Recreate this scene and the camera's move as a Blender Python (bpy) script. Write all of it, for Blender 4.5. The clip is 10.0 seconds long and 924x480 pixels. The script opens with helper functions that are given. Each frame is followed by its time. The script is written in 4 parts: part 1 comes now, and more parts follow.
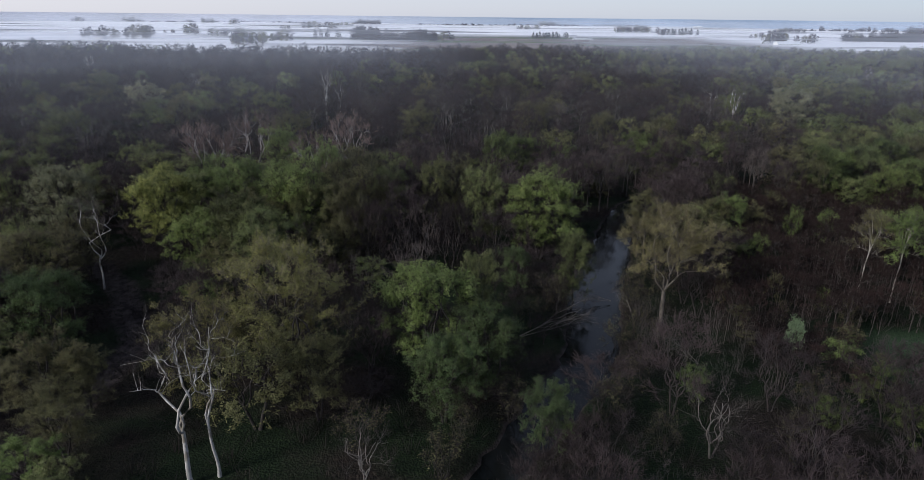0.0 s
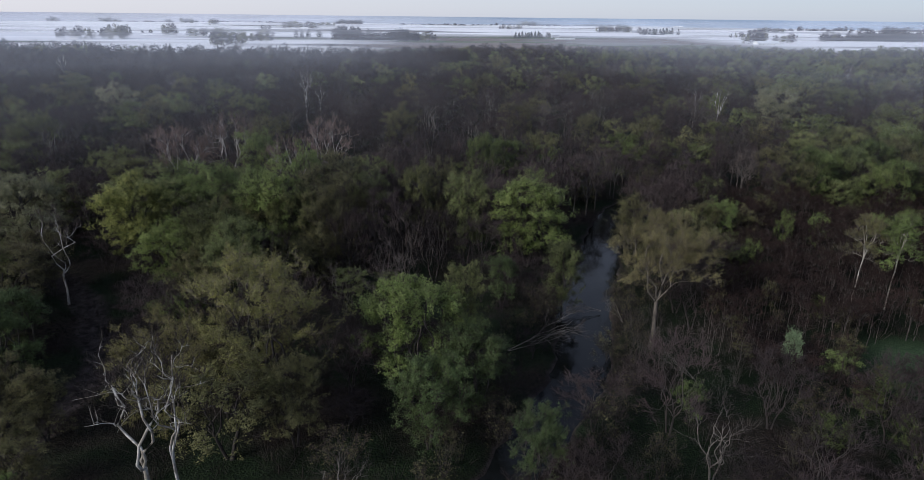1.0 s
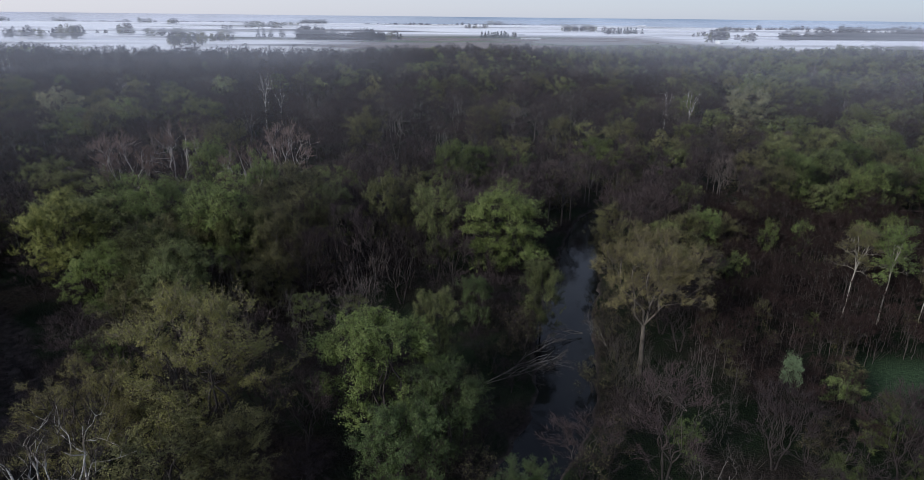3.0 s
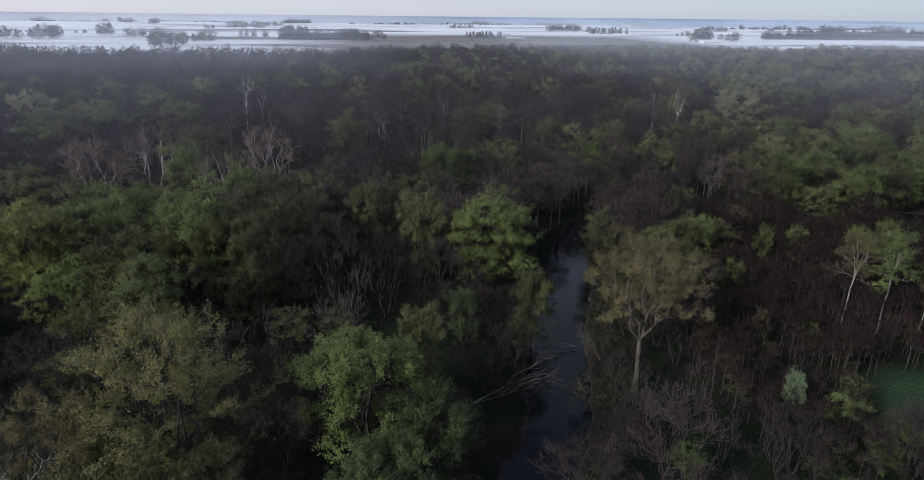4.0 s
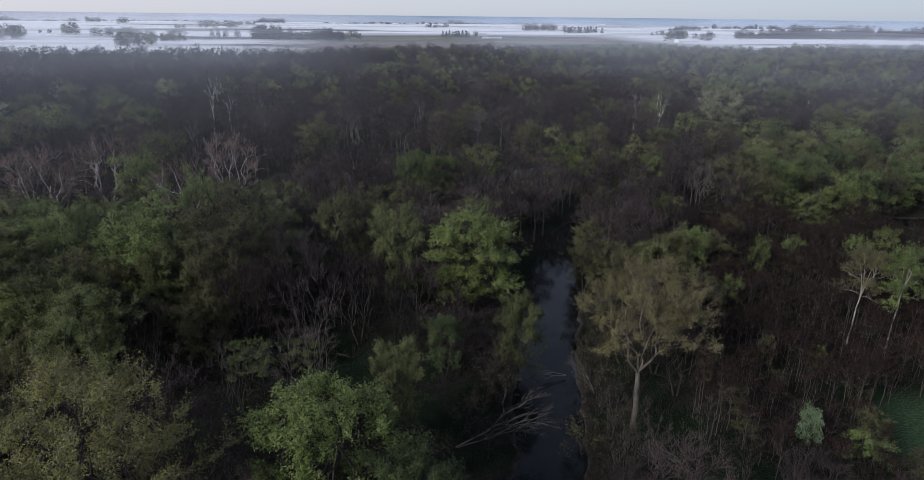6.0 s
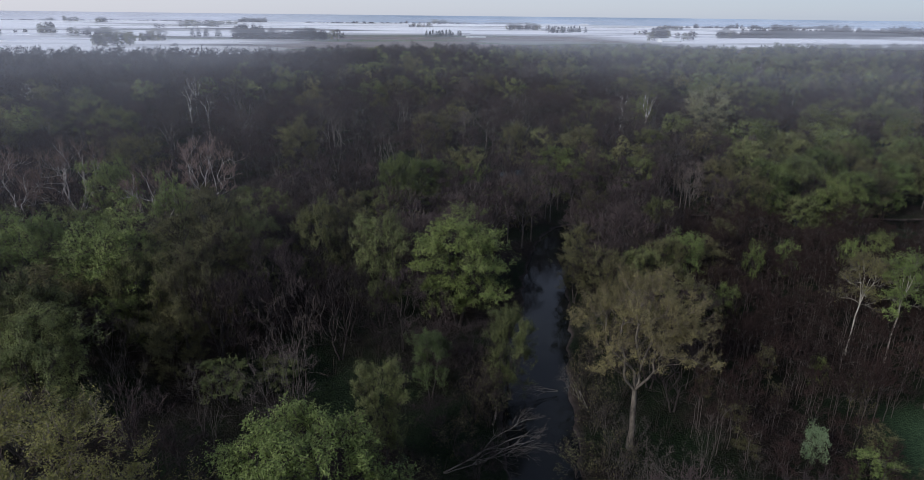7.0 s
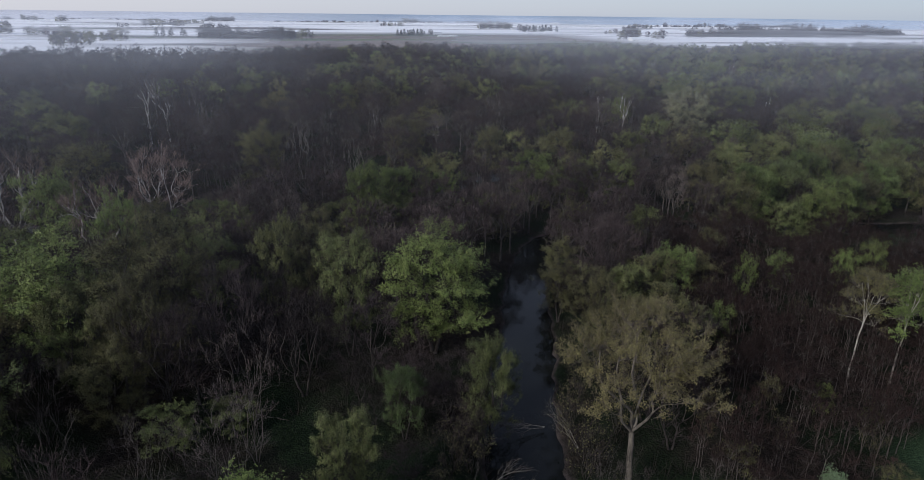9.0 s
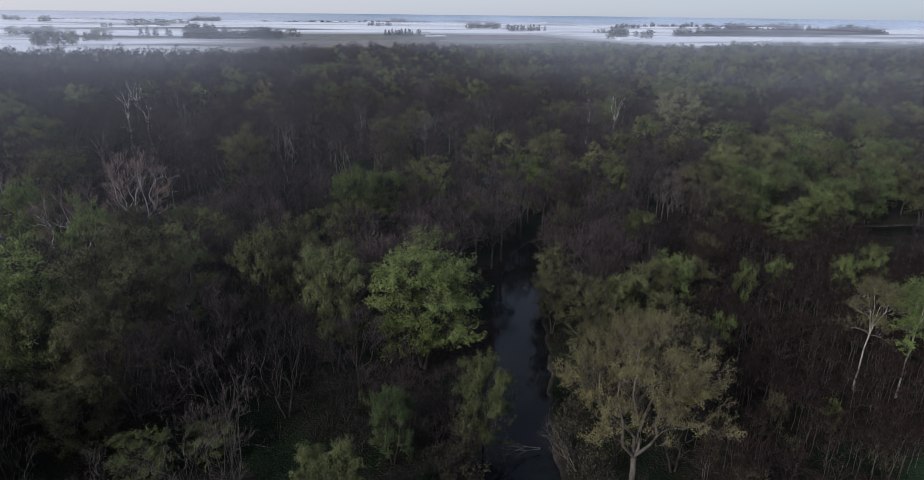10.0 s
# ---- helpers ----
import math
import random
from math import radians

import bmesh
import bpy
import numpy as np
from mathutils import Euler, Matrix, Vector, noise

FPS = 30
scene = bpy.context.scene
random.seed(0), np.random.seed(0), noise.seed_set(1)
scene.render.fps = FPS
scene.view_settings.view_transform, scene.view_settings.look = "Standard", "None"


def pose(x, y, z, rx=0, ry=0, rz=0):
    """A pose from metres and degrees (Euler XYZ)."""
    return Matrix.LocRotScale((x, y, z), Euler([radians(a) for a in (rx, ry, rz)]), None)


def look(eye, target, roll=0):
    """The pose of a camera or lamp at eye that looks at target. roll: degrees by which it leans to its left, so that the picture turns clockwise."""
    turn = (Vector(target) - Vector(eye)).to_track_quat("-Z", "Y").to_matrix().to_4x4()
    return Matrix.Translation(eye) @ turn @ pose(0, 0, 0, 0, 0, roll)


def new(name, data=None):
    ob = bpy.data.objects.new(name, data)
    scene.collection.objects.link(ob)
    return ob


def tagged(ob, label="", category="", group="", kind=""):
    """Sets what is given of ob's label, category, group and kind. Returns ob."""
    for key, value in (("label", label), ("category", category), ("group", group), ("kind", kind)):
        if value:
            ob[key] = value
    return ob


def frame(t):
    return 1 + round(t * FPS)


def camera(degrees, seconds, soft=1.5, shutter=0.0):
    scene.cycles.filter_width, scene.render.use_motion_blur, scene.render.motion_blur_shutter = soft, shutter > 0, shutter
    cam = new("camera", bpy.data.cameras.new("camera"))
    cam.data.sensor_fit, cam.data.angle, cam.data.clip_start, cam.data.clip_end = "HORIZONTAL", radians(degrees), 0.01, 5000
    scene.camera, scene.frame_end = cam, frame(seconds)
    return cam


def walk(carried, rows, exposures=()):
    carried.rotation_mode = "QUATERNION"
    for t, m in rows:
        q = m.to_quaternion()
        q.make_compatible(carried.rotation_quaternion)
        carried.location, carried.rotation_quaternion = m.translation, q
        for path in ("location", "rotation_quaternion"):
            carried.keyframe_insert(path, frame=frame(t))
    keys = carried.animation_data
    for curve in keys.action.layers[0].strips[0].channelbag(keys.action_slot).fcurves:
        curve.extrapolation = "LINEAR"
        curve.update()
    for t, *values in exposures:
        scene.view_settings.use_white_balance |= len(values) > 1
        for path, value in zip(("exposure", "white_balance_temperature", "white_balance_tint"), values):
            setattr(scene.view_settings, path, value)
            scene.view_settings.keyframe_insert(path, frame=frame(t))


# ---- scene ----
cam = camera(73.1, 10.0, soft=0.7)
METRES, EYE, TILT, LEAN, TURN = 55.0, 58.0, -19.75, -0.62, 0.0
EXPOSURE, KELVIN, TINT = 0.56, 5930.0, 7.0
ROWS = [
    (0.0, 0.0, 0.0, 0.0, 0.0, 0.0, 0.0),
    (0.5, -0.0006, 0.0489, 0.018, -0.73, -0.01, 0.26),
    (1.0, 0.0001, 0.0976, 0.0361, -1.45, -0.02, 0.53),
    (1.5, 0.0012, 0.146, 0.054, -2.09, -0.03, 0.77),
    (2.0, 0.0028, 0.1943, 0.0716, -2.79, -0.06, 1.01),
    (2.5, 0.0045, 0.2431, 0.0891, -3.53, -0.08, 1.28),
    (4.0, 0.0145, 0.3874, 0.1422, -5.48, -0.18, 1.99),
    (4.5, 0.0188, 0.4353, 0.1593, -5.96, -0.2, 2.15),
    (5.0, 0.0232, 0.4822, 0.1766, -6.42, -0.23, 2.32),
    (5.5, 0.0286, 0.5294, 0.1928, -6.91, -0.27, 2.49),
    (7.0, 0.0458, 0.6693, 0.2413, -8.82, -0.42, 3.14),
    (7.5, 0.0525, 0.7147, 0.2572, -9.56, -0.48, 3.39),
    (8.0, 0.06, 0.7593, 0.273, -10.2, -0.54, 3.62),
    (8.5, 0.0679, 0.8039, 0.289, -10.73, -0.61, 3.79),
    (9.0, 0.0767, 0.8477, 0.305, -11.18, -0.66, 3.95),
    (9.5, 0.0851, 0.8918, 0.3204, -11.63, -0.7, 4.11),
    (10.0, 0.0944, 0.9351, 0.3362, -12.15, -0.75, 4.31),
]
walk(cam, [(t, pose(0, 0, EYE, TILT, LEAN, TURN) @ pose(METRES * x, METRES * y, METRES * z, 90 + pitch, roll, yaw)) for t, x, y, z, yaw, pitch, roll in ROWS],
     [(0.0, EXPOSURE, KELVIN, TINT), (10.0, EXPOSURE - 0.13, KELVIN, TINT)])

# ---- sky and sun: a hazy dawn ----
SUN_UP, SUN_TURN = radians(28), radians(-125)
world = bpy.data.worlds.new("dawn_sky")
scene.world = world
world.use_nodes = True
wn, wl = world.node_tree.nodes, world.node_tree.links
sky = wn.new("ShaderNodeTexSky")
sky.sky_type = "NISHITA"
sky.sun_disc = False
sky.sun_elevation, sky.sun_rotation = SUN_UP, SUN_TURN
sky.air_density, sky.dust_density, sky.ozone_density, sky.altitude = 1.0, 0.6, 2.0, 200
wn["Background"].inputs[1].default_value = 0.12
veil = wn.new("ShaderNodeMix")
veil.data_type = "RGBA"
veil.inputs[0].default_value = 0.82
rise = wn.new("ShaderNodeSeparateXYZ")
wl.new(wn.new("ShaderNodeTexCoord").outputs["Generated"], rise.inputs[0])
dim = wn.new("ShaderNodeMapRange")
dim.interpolation_type = "SMOOTHSTEP"
dim.inputs["From Min"].default_value, dim.inputs["From Max"].default_value = 0.02, 0.85
wl.new(rise.outputs[2], dim.inputs["Value"])
cloud = wn.new("ShaderNodeMix")
cloud.data_type = "RGBA"
cloud.inputs[6].default_value = (3.12, 3.04, 3.60, 1)
cloud.inputs[7].default_value = (1.35, 1.47, 2.05, 1)
wl.new(dim.outputs[0], cloud.inputs[0])
wl.new(cloud.outputs[2], veil.inputs[7])
across = wn.new("ShaderNodeMapRange")
across.inputs["From Min"].default_value, across.inputs["From Max"].default_value = -0.6, 0.75
wl.new(rise.outputs[0], across.inputs["Value"])
low_sky = wn.new("ShaderNodeMix")
low_sky.data_type = "RGBA"
low_sky.inputs[6].default_value = (4.6, 4.25, 4.5, 1)
low_sky.inputs[7].default_value = (2.35, 2.55, 3.25, 1)
wl.new(across.outputs[0], low_sky.inputs[0])
wl.new(low_sky.outputs[2], cloud.inputs[6])
wl.new(sky.outputs[0], veil.inputs[6])
wl.new(veil.outputs[2], wn["Background"].inputs[0])
sun = new("sun", bpy.data.lights.new("sun", "SUN"))
sun.data.energy, sun.data.angle, sun.data.color = 2.3, radians(14), (1.0, 0.93, 0.86)
to_sun = Vector((math.sin(SUN_TURN) * math.cos(SUN_UP), math.cos(SUN_TURN) * math.cos(SUN_UP), math.sin(SUN_UP)))
sun.matrix_world = look(to_sun * 300, (0, 0, 0))


# ---- materials ----
def material(name):
    m = bpy.data.materials.new(name)
    m.use_nodes = True
    return m, m.node_tree.nodes, m.node_tree.links, m.node_tree.nodes["Principled BSDF"]


def mixed(n, l, fac, a, b):
    """A colour between a and b; each is a colour or a socket."""
    x = n.new("ShaderNodeMix")
    x.data_type = "RGBA"
    for sock, v in ((x.inputs[0], fac), (x.inputs[6], a), (x.inputs[7], b)):
        if isinstance(v, bpy.types.NodeSocket):
            l.new(v, sock)
        elif isinstance(v, (int, float)):
            sock.default_value = v
        else:
            sock.default_value = (*v, 1)
    return x.outputs[2]


def noisy(n, l, scale, detail=3.0, stretch=(1, 1, 1), where="world", lo=0.35, hi=0.65, rough=0.5):
    """Noise, 0 to 1, in metres of the world or of the object."""
    if where == "world":
        src = n.new("ShaderNodeNewGeometry").outputs["Position"]
    else:
        src = n.new("ShaderNodeTexCoord").outputs["Object"]
    mp = n.new("ShaderNodeMapping")
    mp.inputs["Scale"].default_value = stretch
    l.new(src, mp.inputs[0])
    t = n.new("ShaderNodeTexNoise")
    t.inputs["Scale"].default_value, t.inputs["Detail"].default_value = scale, detail
    t.inputs["Roughness"].default_value = rough
    l.new(mp.outputs[0], t.inputs["Vector"])
    r = n.new("ShaderNodeMapRange")
    r.inputs["From Min"].default_value, r.inputs["From Max"].default_value = lo, hi
    l.new(t.outputs["Fac"], r.inputs["Value"])
    return r.outputs[0]


def math_node(n, l, op, a, b):
    x = n.new("ShaderNodeMath")
    x.operation = op
    for sock, v in ((x.inputs[0], a), (x.inputs[1], b)):
        if isinstance(v, bpy.types.NodeSocket):
            l.new(v, sock)
        else:
            sock.default_value = v
    return x.outputs[0]


def own_tone(n, l):
    """A number of its own for each tree, 0 to 1."""
    a = n.new("ShaderNodeAttribute")
    a.attribute_name = "tint"
    return math_node(n, l, "FRACT", math_node(n, l, "ADD", n.new("ShaderNodeObjectInfo").outputs["Random"], a.outputs["Fac"]), 0.0)


def leaf_material(name, dark, light, through_light=0.3, spread=0.07, patchy=1.0):
    """Spring leaves: each leaf its own tone, each tree its own cast, light passing through."""
    m, n, l, p = material(name)
    island = n.new("ShaderNodeNewGeometry").outputs["Random Per Island"]
    col = mixed(n, l, island, [0.85 * a + 0.15 * b for a, b in zip(dark, light)], light)
    col = mixed(n, l, noisy(n, l, 0.8, 3, lo=0.38, hi=0.6), [c * 0.9 for c in dark], col)
    col2 = mixed(n, l, math_node(n, l, "MULTIPLY", noisy(n, l, spread), patchy), col, [c * 0.72 for c in dark])
    hsv = n.new("ShaderNodeHueSaturation")
    rnd = own_tone(n, l)
    val = n.new("ShaderNodeMapRange")
    val.inputs["To Min"].default_value, val.inputs["To Max"].default_value = 0.72, 1.25
    l.new(rnd, val.inputs["Value"])
    hue = n.new("ShaderNodeMapRange")
    hue.inputs["To Min"].default_value, hue.inputs["To Max"].default_value = 0.495, 0.517
    l.new(math_node(n, l, "FRACT", math_node(n, l, "MULTIPLY", rnd, 7.31), 0.0), hue.inputs["Value"])
    l.new(hue.outputs[0], hsv.inputs["Hue"])
    l.new(val.outputs[0], hsv.inputs["Value"])
    l.new(col2, hsv.inputs["Color"])
    l.new(hsv.outputs[0], p.inputs["Base Color"])
    p.inputs["Roughness"].default_value = 0.6
    p.inputs["Specular IOR Level"].default_value = 0.25
    tr = n.new("ShaderNodeBsdfTranslucent")
    l.new(hsv.outputs[0], tr.inputs[0])
    mx = n.new("ShaderNodeMixShader")
    mx.inputs[0].default_value = through_light
    l.new(p.outputs[0], mx.inputs[1])
    l.new(tr.outputs[0], mx.inputs[2])
    l.new(mx.outputs[0], n["Material Output"].inputs[0])
    return m


def bark_material(name, dark, light, scale=3.0, patches=None):
    m, n, l, p = material(name)
    f = noisy(n, l, scale, 5, (1, 1, 0.3), "object")
    col = mixed(n, l, f, dark, light)
    if patches:
        col = mixed(n, l, noisy(n, l, 1.1, 2, (1, 1, 0.5), "object", 0.5, 0.56), col, patches)
    col = mixed(n, l, math_node(n, l, "MULTIPLY", n.new("ShaderNodeObjectInfo").outputs["Random"], 0.35), col, dark)
    l.new(col, p.inputs["Base Color"])
    p.inputs["Roughness"].default_value = 0.9
    b = n.new("ShaderNodeBump")
    b.inputs["Strength"].default_value, b.inputs["Distance"].default_value = 0.5, 0.05
    l.new(f, b.inputs["Height"])
    l.new(b.outputs[0], p.inputs["Normal"])
    return m


def twig_material(name, dark, light):
    m, n, l, p = material(name)
    island = n.new("ShaderNodeNewGeometry").outputs["Random Per Island"]
    col = mixed(n, l, island, dark, light)
    col = mixed(n, l, noisy(n, l, 0.06), [c * 0.75 for c in dark], col)
    rnd = own_tone(n, l)
    col = mixed(n, l, math_node(n, l, "MULTIPLY", rnd, 0.5), col, light)
    warm = math_node(n, l, "MULTIPLY", math_node(n, l, "FRACT", math_node(n, l, "MULTIPLY", rnd, 5.7), 0.0), 0.55)
    col = mixed(n, l, warm, col, (light[0] * 0.95, light[1] * 0.87, light[2] * 0.82))
    hsv = n.new("ShaderNodeHueSaturation")
    val = n.new("ShaderNodeMapRange")
    val.inputs["To Min"].default_value, val.inputs["To Max"].default_value = 0.6, 1.55
    l.new(math_node(n, l, "FRACT", math_node(n, l, "MULTIPLY", rnd, 3.3), 0.0), val.inputs["Value"])
    l.new(val.outputs[0], hsv.inputs["Value"])
    l.new(col, hsv.inputs["Color"])
    col = hsv.outputs[0]
    l.new(col, p.inputs["Base Color"])
    p.inputs["Roughness"].default_value = 0.85
    p.inputs["Specular IOR Level"].default_value = 0.2
    return m


# Darker copy of the twig brown; the gloom low in the wood is in its colour.
BRUSH = twig_material("shade_dark_brush", (0.0098, 0.0077, 0.007), (0.0294, 0.0231, 0.021))
BARK = bark_material("grey_brown_bark", (0.0176, 0.0144, 0.0128), (0.0576, 0.0472, 0.0416))
SAPLING_BARK = bark_material("grey_sapling_bark", (0.036, 0.0312, 0.028), (0.108, 0.0944, 0.084))
PALE_BARK = bark_material("pale_sapling_bark", (0.085, 0.075, 0.067), (0.20, 0.18, 0.16))
WHITE_BARK = bark_material("white_sycamore_bark", (0.306, 0.289, 0.2635), (0.527, 0.51, 0.476), 2.0, (0.187, 0.1615, 0.1275))
TAN_BARK = bark_material("tan_cottonwood_bark", (0.05625, 0.0465, 0.0375), (0.1312, 0.1125, 0.09))
TWIG = twig_material("brown_twigs", (0.01555, 0.01153, 0.01213), (0.04977, 0.03792, 0.03825))
RED_TWIG = twig_material("reddish_twigs", (0.01453, 0.00896, 0.008085), (0.0428, 0.0256, 0.02228))
PALE_TWIG = twig_material("pale_brown_twigs", (0.0272, 0.0224, 0.0208), (0.076, 0.064, 0.0592))
RUSSET_TWIG = twig_material("russet_grey_twigs", (0.075, 0.052, 0.045), (0.17, 0.125, 0.11))
TAN_TWIG = twig_material("tan_twigs", (0.0625, 0.0525, 0.04), (0.1625, 0.14, 0.1075))
CREAM_BARK = bark_material("cream_poplar_bark", (0.22, 0.20, 0.17), (0.43, 0.40, 0.35))
THICKET_BARK = bark_material("brown_thicket_bark", (0.03375, 0.02775, 0.02475), (0.105, 0.08775, 0.078))
PALE_LIMB = bark_material("bleached_limb_bark", (0.189, 0.1688, 0.1553), (0.459, 0.4185, 0.3915))
GREY_TWIG = twig_material("grey_twigs", (0.033, 0.0282, 0.0258), (0.081, 0.0702, 0.0636))
# Leaf green darkened to near black, imitating the shade under the trees.
SHADE = leaf_material("shade_dimmed_plants", (0.0072, 0.01296, 0.00504), (0.0234, 0.0324, 0.01224))
DEEP = leaf_material("deep_green_leaves", (0.0756, 0.1098, 0.03808), (0.1814, 0.2296, 0.08092))
CATKIN = leaf_material("silvery_cream_catkins", (0.219, 0.215, 0.1214), (0.4301, 0.4145, 0.2488), patchy=0.4)
GOLDEN = leaf_material("golden_olive_buds", (0.15, 0.1352, 0.0468), (0.33, 0.2912, 0.1035), patchy=0.3)
GREEN = leaf_material("fresh_green_leaves", (0.1354, 0.1531, 0.05688), (0.311, 0.317, 0.1213))
BRIGHT = leaf_material("bright_green_leaves", (0.1494, 0.19, 0.05244), (0.3269, 0.3616, 0.121))
OLIVE = leaf_material("olive_young_leaves", (0.1107, 0.1028, 0.04582), (0.2377, 0.2188, 0.09682), patchy=0.5)
YELLOW = leaf_material("yellow_green_leaves", (0.2569, 0.2727, 0.07488), (0.5533, 0.5454, 0.1685), patchy=0.05)
TAN = leaf_material("tan_olive_catkins", (0.1352, 0.1179, 0.05074), (0.286, 0.2456, 0.1105))
WHITISH = leaf_material("whitish_spring_leaves", (0.139, 0.1839, 0.09488), (0.2566, 0.3104, 0.1803))
PALE = leaf_material("pale_grey_green_leaves", (0.1752, 0.1874, 0.07029), (0.3712, 0.3746, 0.1539))


def ground_material():
    m, n, l, p = material("forest_floor_and_fields")
    pos = n.new("ShaderNodeNewGeometry").outputs["Position"]
    sep = n.new("ShaderNodeSeparateXYZ")
    l.new(pos, sep.inputs[0])
    litter = mixed(n, l, noisy(n, l, 1.4, 6), (0.011, 0.008, 0.007), (0.034, 0.026, 0.02))
    grass = mixed(n, l, noisy(n, l, 2.2, 6), (0.006, 0.011, 0.005), (0.016, 0.026, 0.010))
    floor = mixed(n, l, noisy(n, l, 0.05, 4, lo=0.42, hi=0.56), litter, grass)
    spot = n.new("ShaderNodeVectorMath")
    spot.operation = "DISTANCE"
    l.new(pos, spot.inputs[0])
    spot.inputs[1].default_value = (87, 97, 0)
    ring = n.new("ShaderNodeMapRange")
    ring.inputs["From Min"].default_value, ring.inputs["From Max"].default_value = 16.0, 9.0
    l.new(spot.outputs["Value"], ring.inputs["Value"])
    meadow = mixed(n, l, noisy(n, l, 1.8, 6), (0.022, 0.042, 0.02), (0.055, 0.09, 0.042))
    floor = mixed(n, l, ring.outputs[0], floor, meadow)
    mud = mixed(n, l, noisy(n, l, 0.8, 5), (0.022, 0.018, 0.017), (0.07, 0.056, 0.051))
    low = n.new("ShaderNodeMapRange")
    low.inputs["From Min"].default_value, low.inputs["From Max"].default_value = -0.35, -0.75
    l.new(sep.outputs[2], low.inputs["Value"])
    floor = mixed(n, l, low.outputs[0], floor, mud)
    soil = mixed(n, l, noisy(n, l, 0.02, 5), (0.14, 0.11, 0.10), (0.24, 0.20, 0.18))
    crop = mixed(n, l, noisy(n, l, 0.03, 5), (0.07, 0.11, 0.05), (0.14, 0.17, 0.09))
    field = mixed(n, l, noisy(n, l, 0.004, 2, (0.35, 1, 1), lo=0.53, hi=0.58), soil, crop)
    far = n.new("ShaderNodeMapRange")
    far.inputs["From Min"].default_value, far.inputs["From Max"].default_value = 880, 960
    l.new(sep.outputs[1], far.inputs["Value"])
    l.new(mixed(n, l, far.outputs[0], floor, field), p.inputs["Base Color"])
    p.inputs["Roughness"].default_value = 0.95
    p.inputs["Specular IOR Level"].default_value = 0.15
    b = n.new("ShaderNodeBump")
    b.inputs["Strength"].default_value, b.inputs["Distance"].default_value = 0.7, 0.25
    l.new(noisy(n, l, 3.0, 6), b.inputs["Height"])
    l.new(b.outputs[0], p.inputs["Normal"])
    return m


def water_material():
    m, n, l, p = material("still_river_water")
    l.new(mixed(n, l, noisy(n, l, 0.08, 4), (0.004, 0.005, 0.005), (0.012, 0.013, 0.012)), p.inputs["Base Color"])
    p.inputs["Roughness"].default_value, p.inputs["IOR"].default_value = 0.05, 1.33
    p.inputs["Specular IOR Level"].default_value = 0.30
    b = n.new("ShaderNodeBump")
    b.inputs["Strength"].default_value, b.inputs["Distance"].default_value = 0.25, 0.04
    l.new(noisy(n, l, 0.9, 4, (1, 0.6, 1)), b.inputs["Height"])
    l.new(b.outputs[0], p.inputs["Normal"])
    return m


def fog_haze_material(name, colour, y0, y1, a0, a1, scale, stretch, lo, hi, least=0.0, gap=None, fade=None):
    """Ground fog and a stand-in for haze, thinning out in wisps: cover a0 at y0 to a1 at y1, broken by slow noise."""
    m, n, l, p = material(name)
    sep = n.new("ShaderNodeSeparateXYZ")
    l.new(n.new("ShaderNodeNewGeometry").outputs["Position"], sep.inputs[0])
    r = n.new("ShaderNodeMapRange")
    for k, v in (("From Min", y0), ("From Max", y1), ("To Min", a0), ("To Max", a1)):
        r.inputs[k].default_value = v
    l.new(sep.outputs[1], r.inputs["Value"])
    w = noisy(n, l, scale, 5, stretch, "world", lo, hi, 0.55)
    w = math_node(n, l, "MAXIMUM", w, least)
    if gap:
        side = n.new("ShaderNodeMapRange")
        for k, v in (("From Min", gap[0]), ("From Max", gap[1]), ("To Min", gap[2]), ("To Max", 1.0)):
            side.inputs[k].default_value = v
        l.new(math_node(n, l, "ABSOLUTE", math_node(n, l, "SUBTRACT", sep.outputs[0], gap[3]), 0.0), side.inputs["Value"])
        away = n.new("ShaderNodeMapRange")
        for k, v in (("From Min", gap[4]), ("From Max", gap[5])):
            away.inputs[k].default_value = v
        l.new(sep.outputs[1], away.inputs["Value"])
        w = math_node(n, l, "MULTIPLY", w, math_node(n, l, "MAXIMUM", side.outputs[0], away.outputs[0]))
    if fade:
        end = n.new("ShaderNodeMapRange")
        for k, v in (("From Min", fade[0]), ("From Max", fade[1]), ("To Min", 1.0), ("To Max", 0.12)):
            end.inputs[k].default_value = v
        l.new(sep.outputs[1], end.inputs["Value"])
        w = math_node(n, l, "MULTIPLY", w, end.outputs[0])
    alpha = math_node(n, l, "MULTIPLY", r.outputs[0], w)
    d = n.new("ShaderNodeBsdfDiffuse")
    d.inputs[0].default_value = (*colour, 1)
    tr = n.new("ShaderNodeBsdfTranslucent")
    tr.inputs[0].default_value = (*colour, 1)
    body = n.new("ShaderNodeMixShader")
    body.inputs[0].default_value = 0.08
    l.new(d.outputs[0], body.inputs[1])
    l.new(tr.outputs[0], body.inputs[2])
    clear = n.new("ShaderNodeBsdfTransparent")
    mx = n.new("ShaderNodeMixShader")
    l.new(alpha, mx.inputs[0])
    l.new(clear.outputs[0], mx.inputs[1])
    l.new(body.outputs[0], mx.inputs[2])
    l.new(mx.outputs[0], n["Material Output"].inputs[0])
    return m


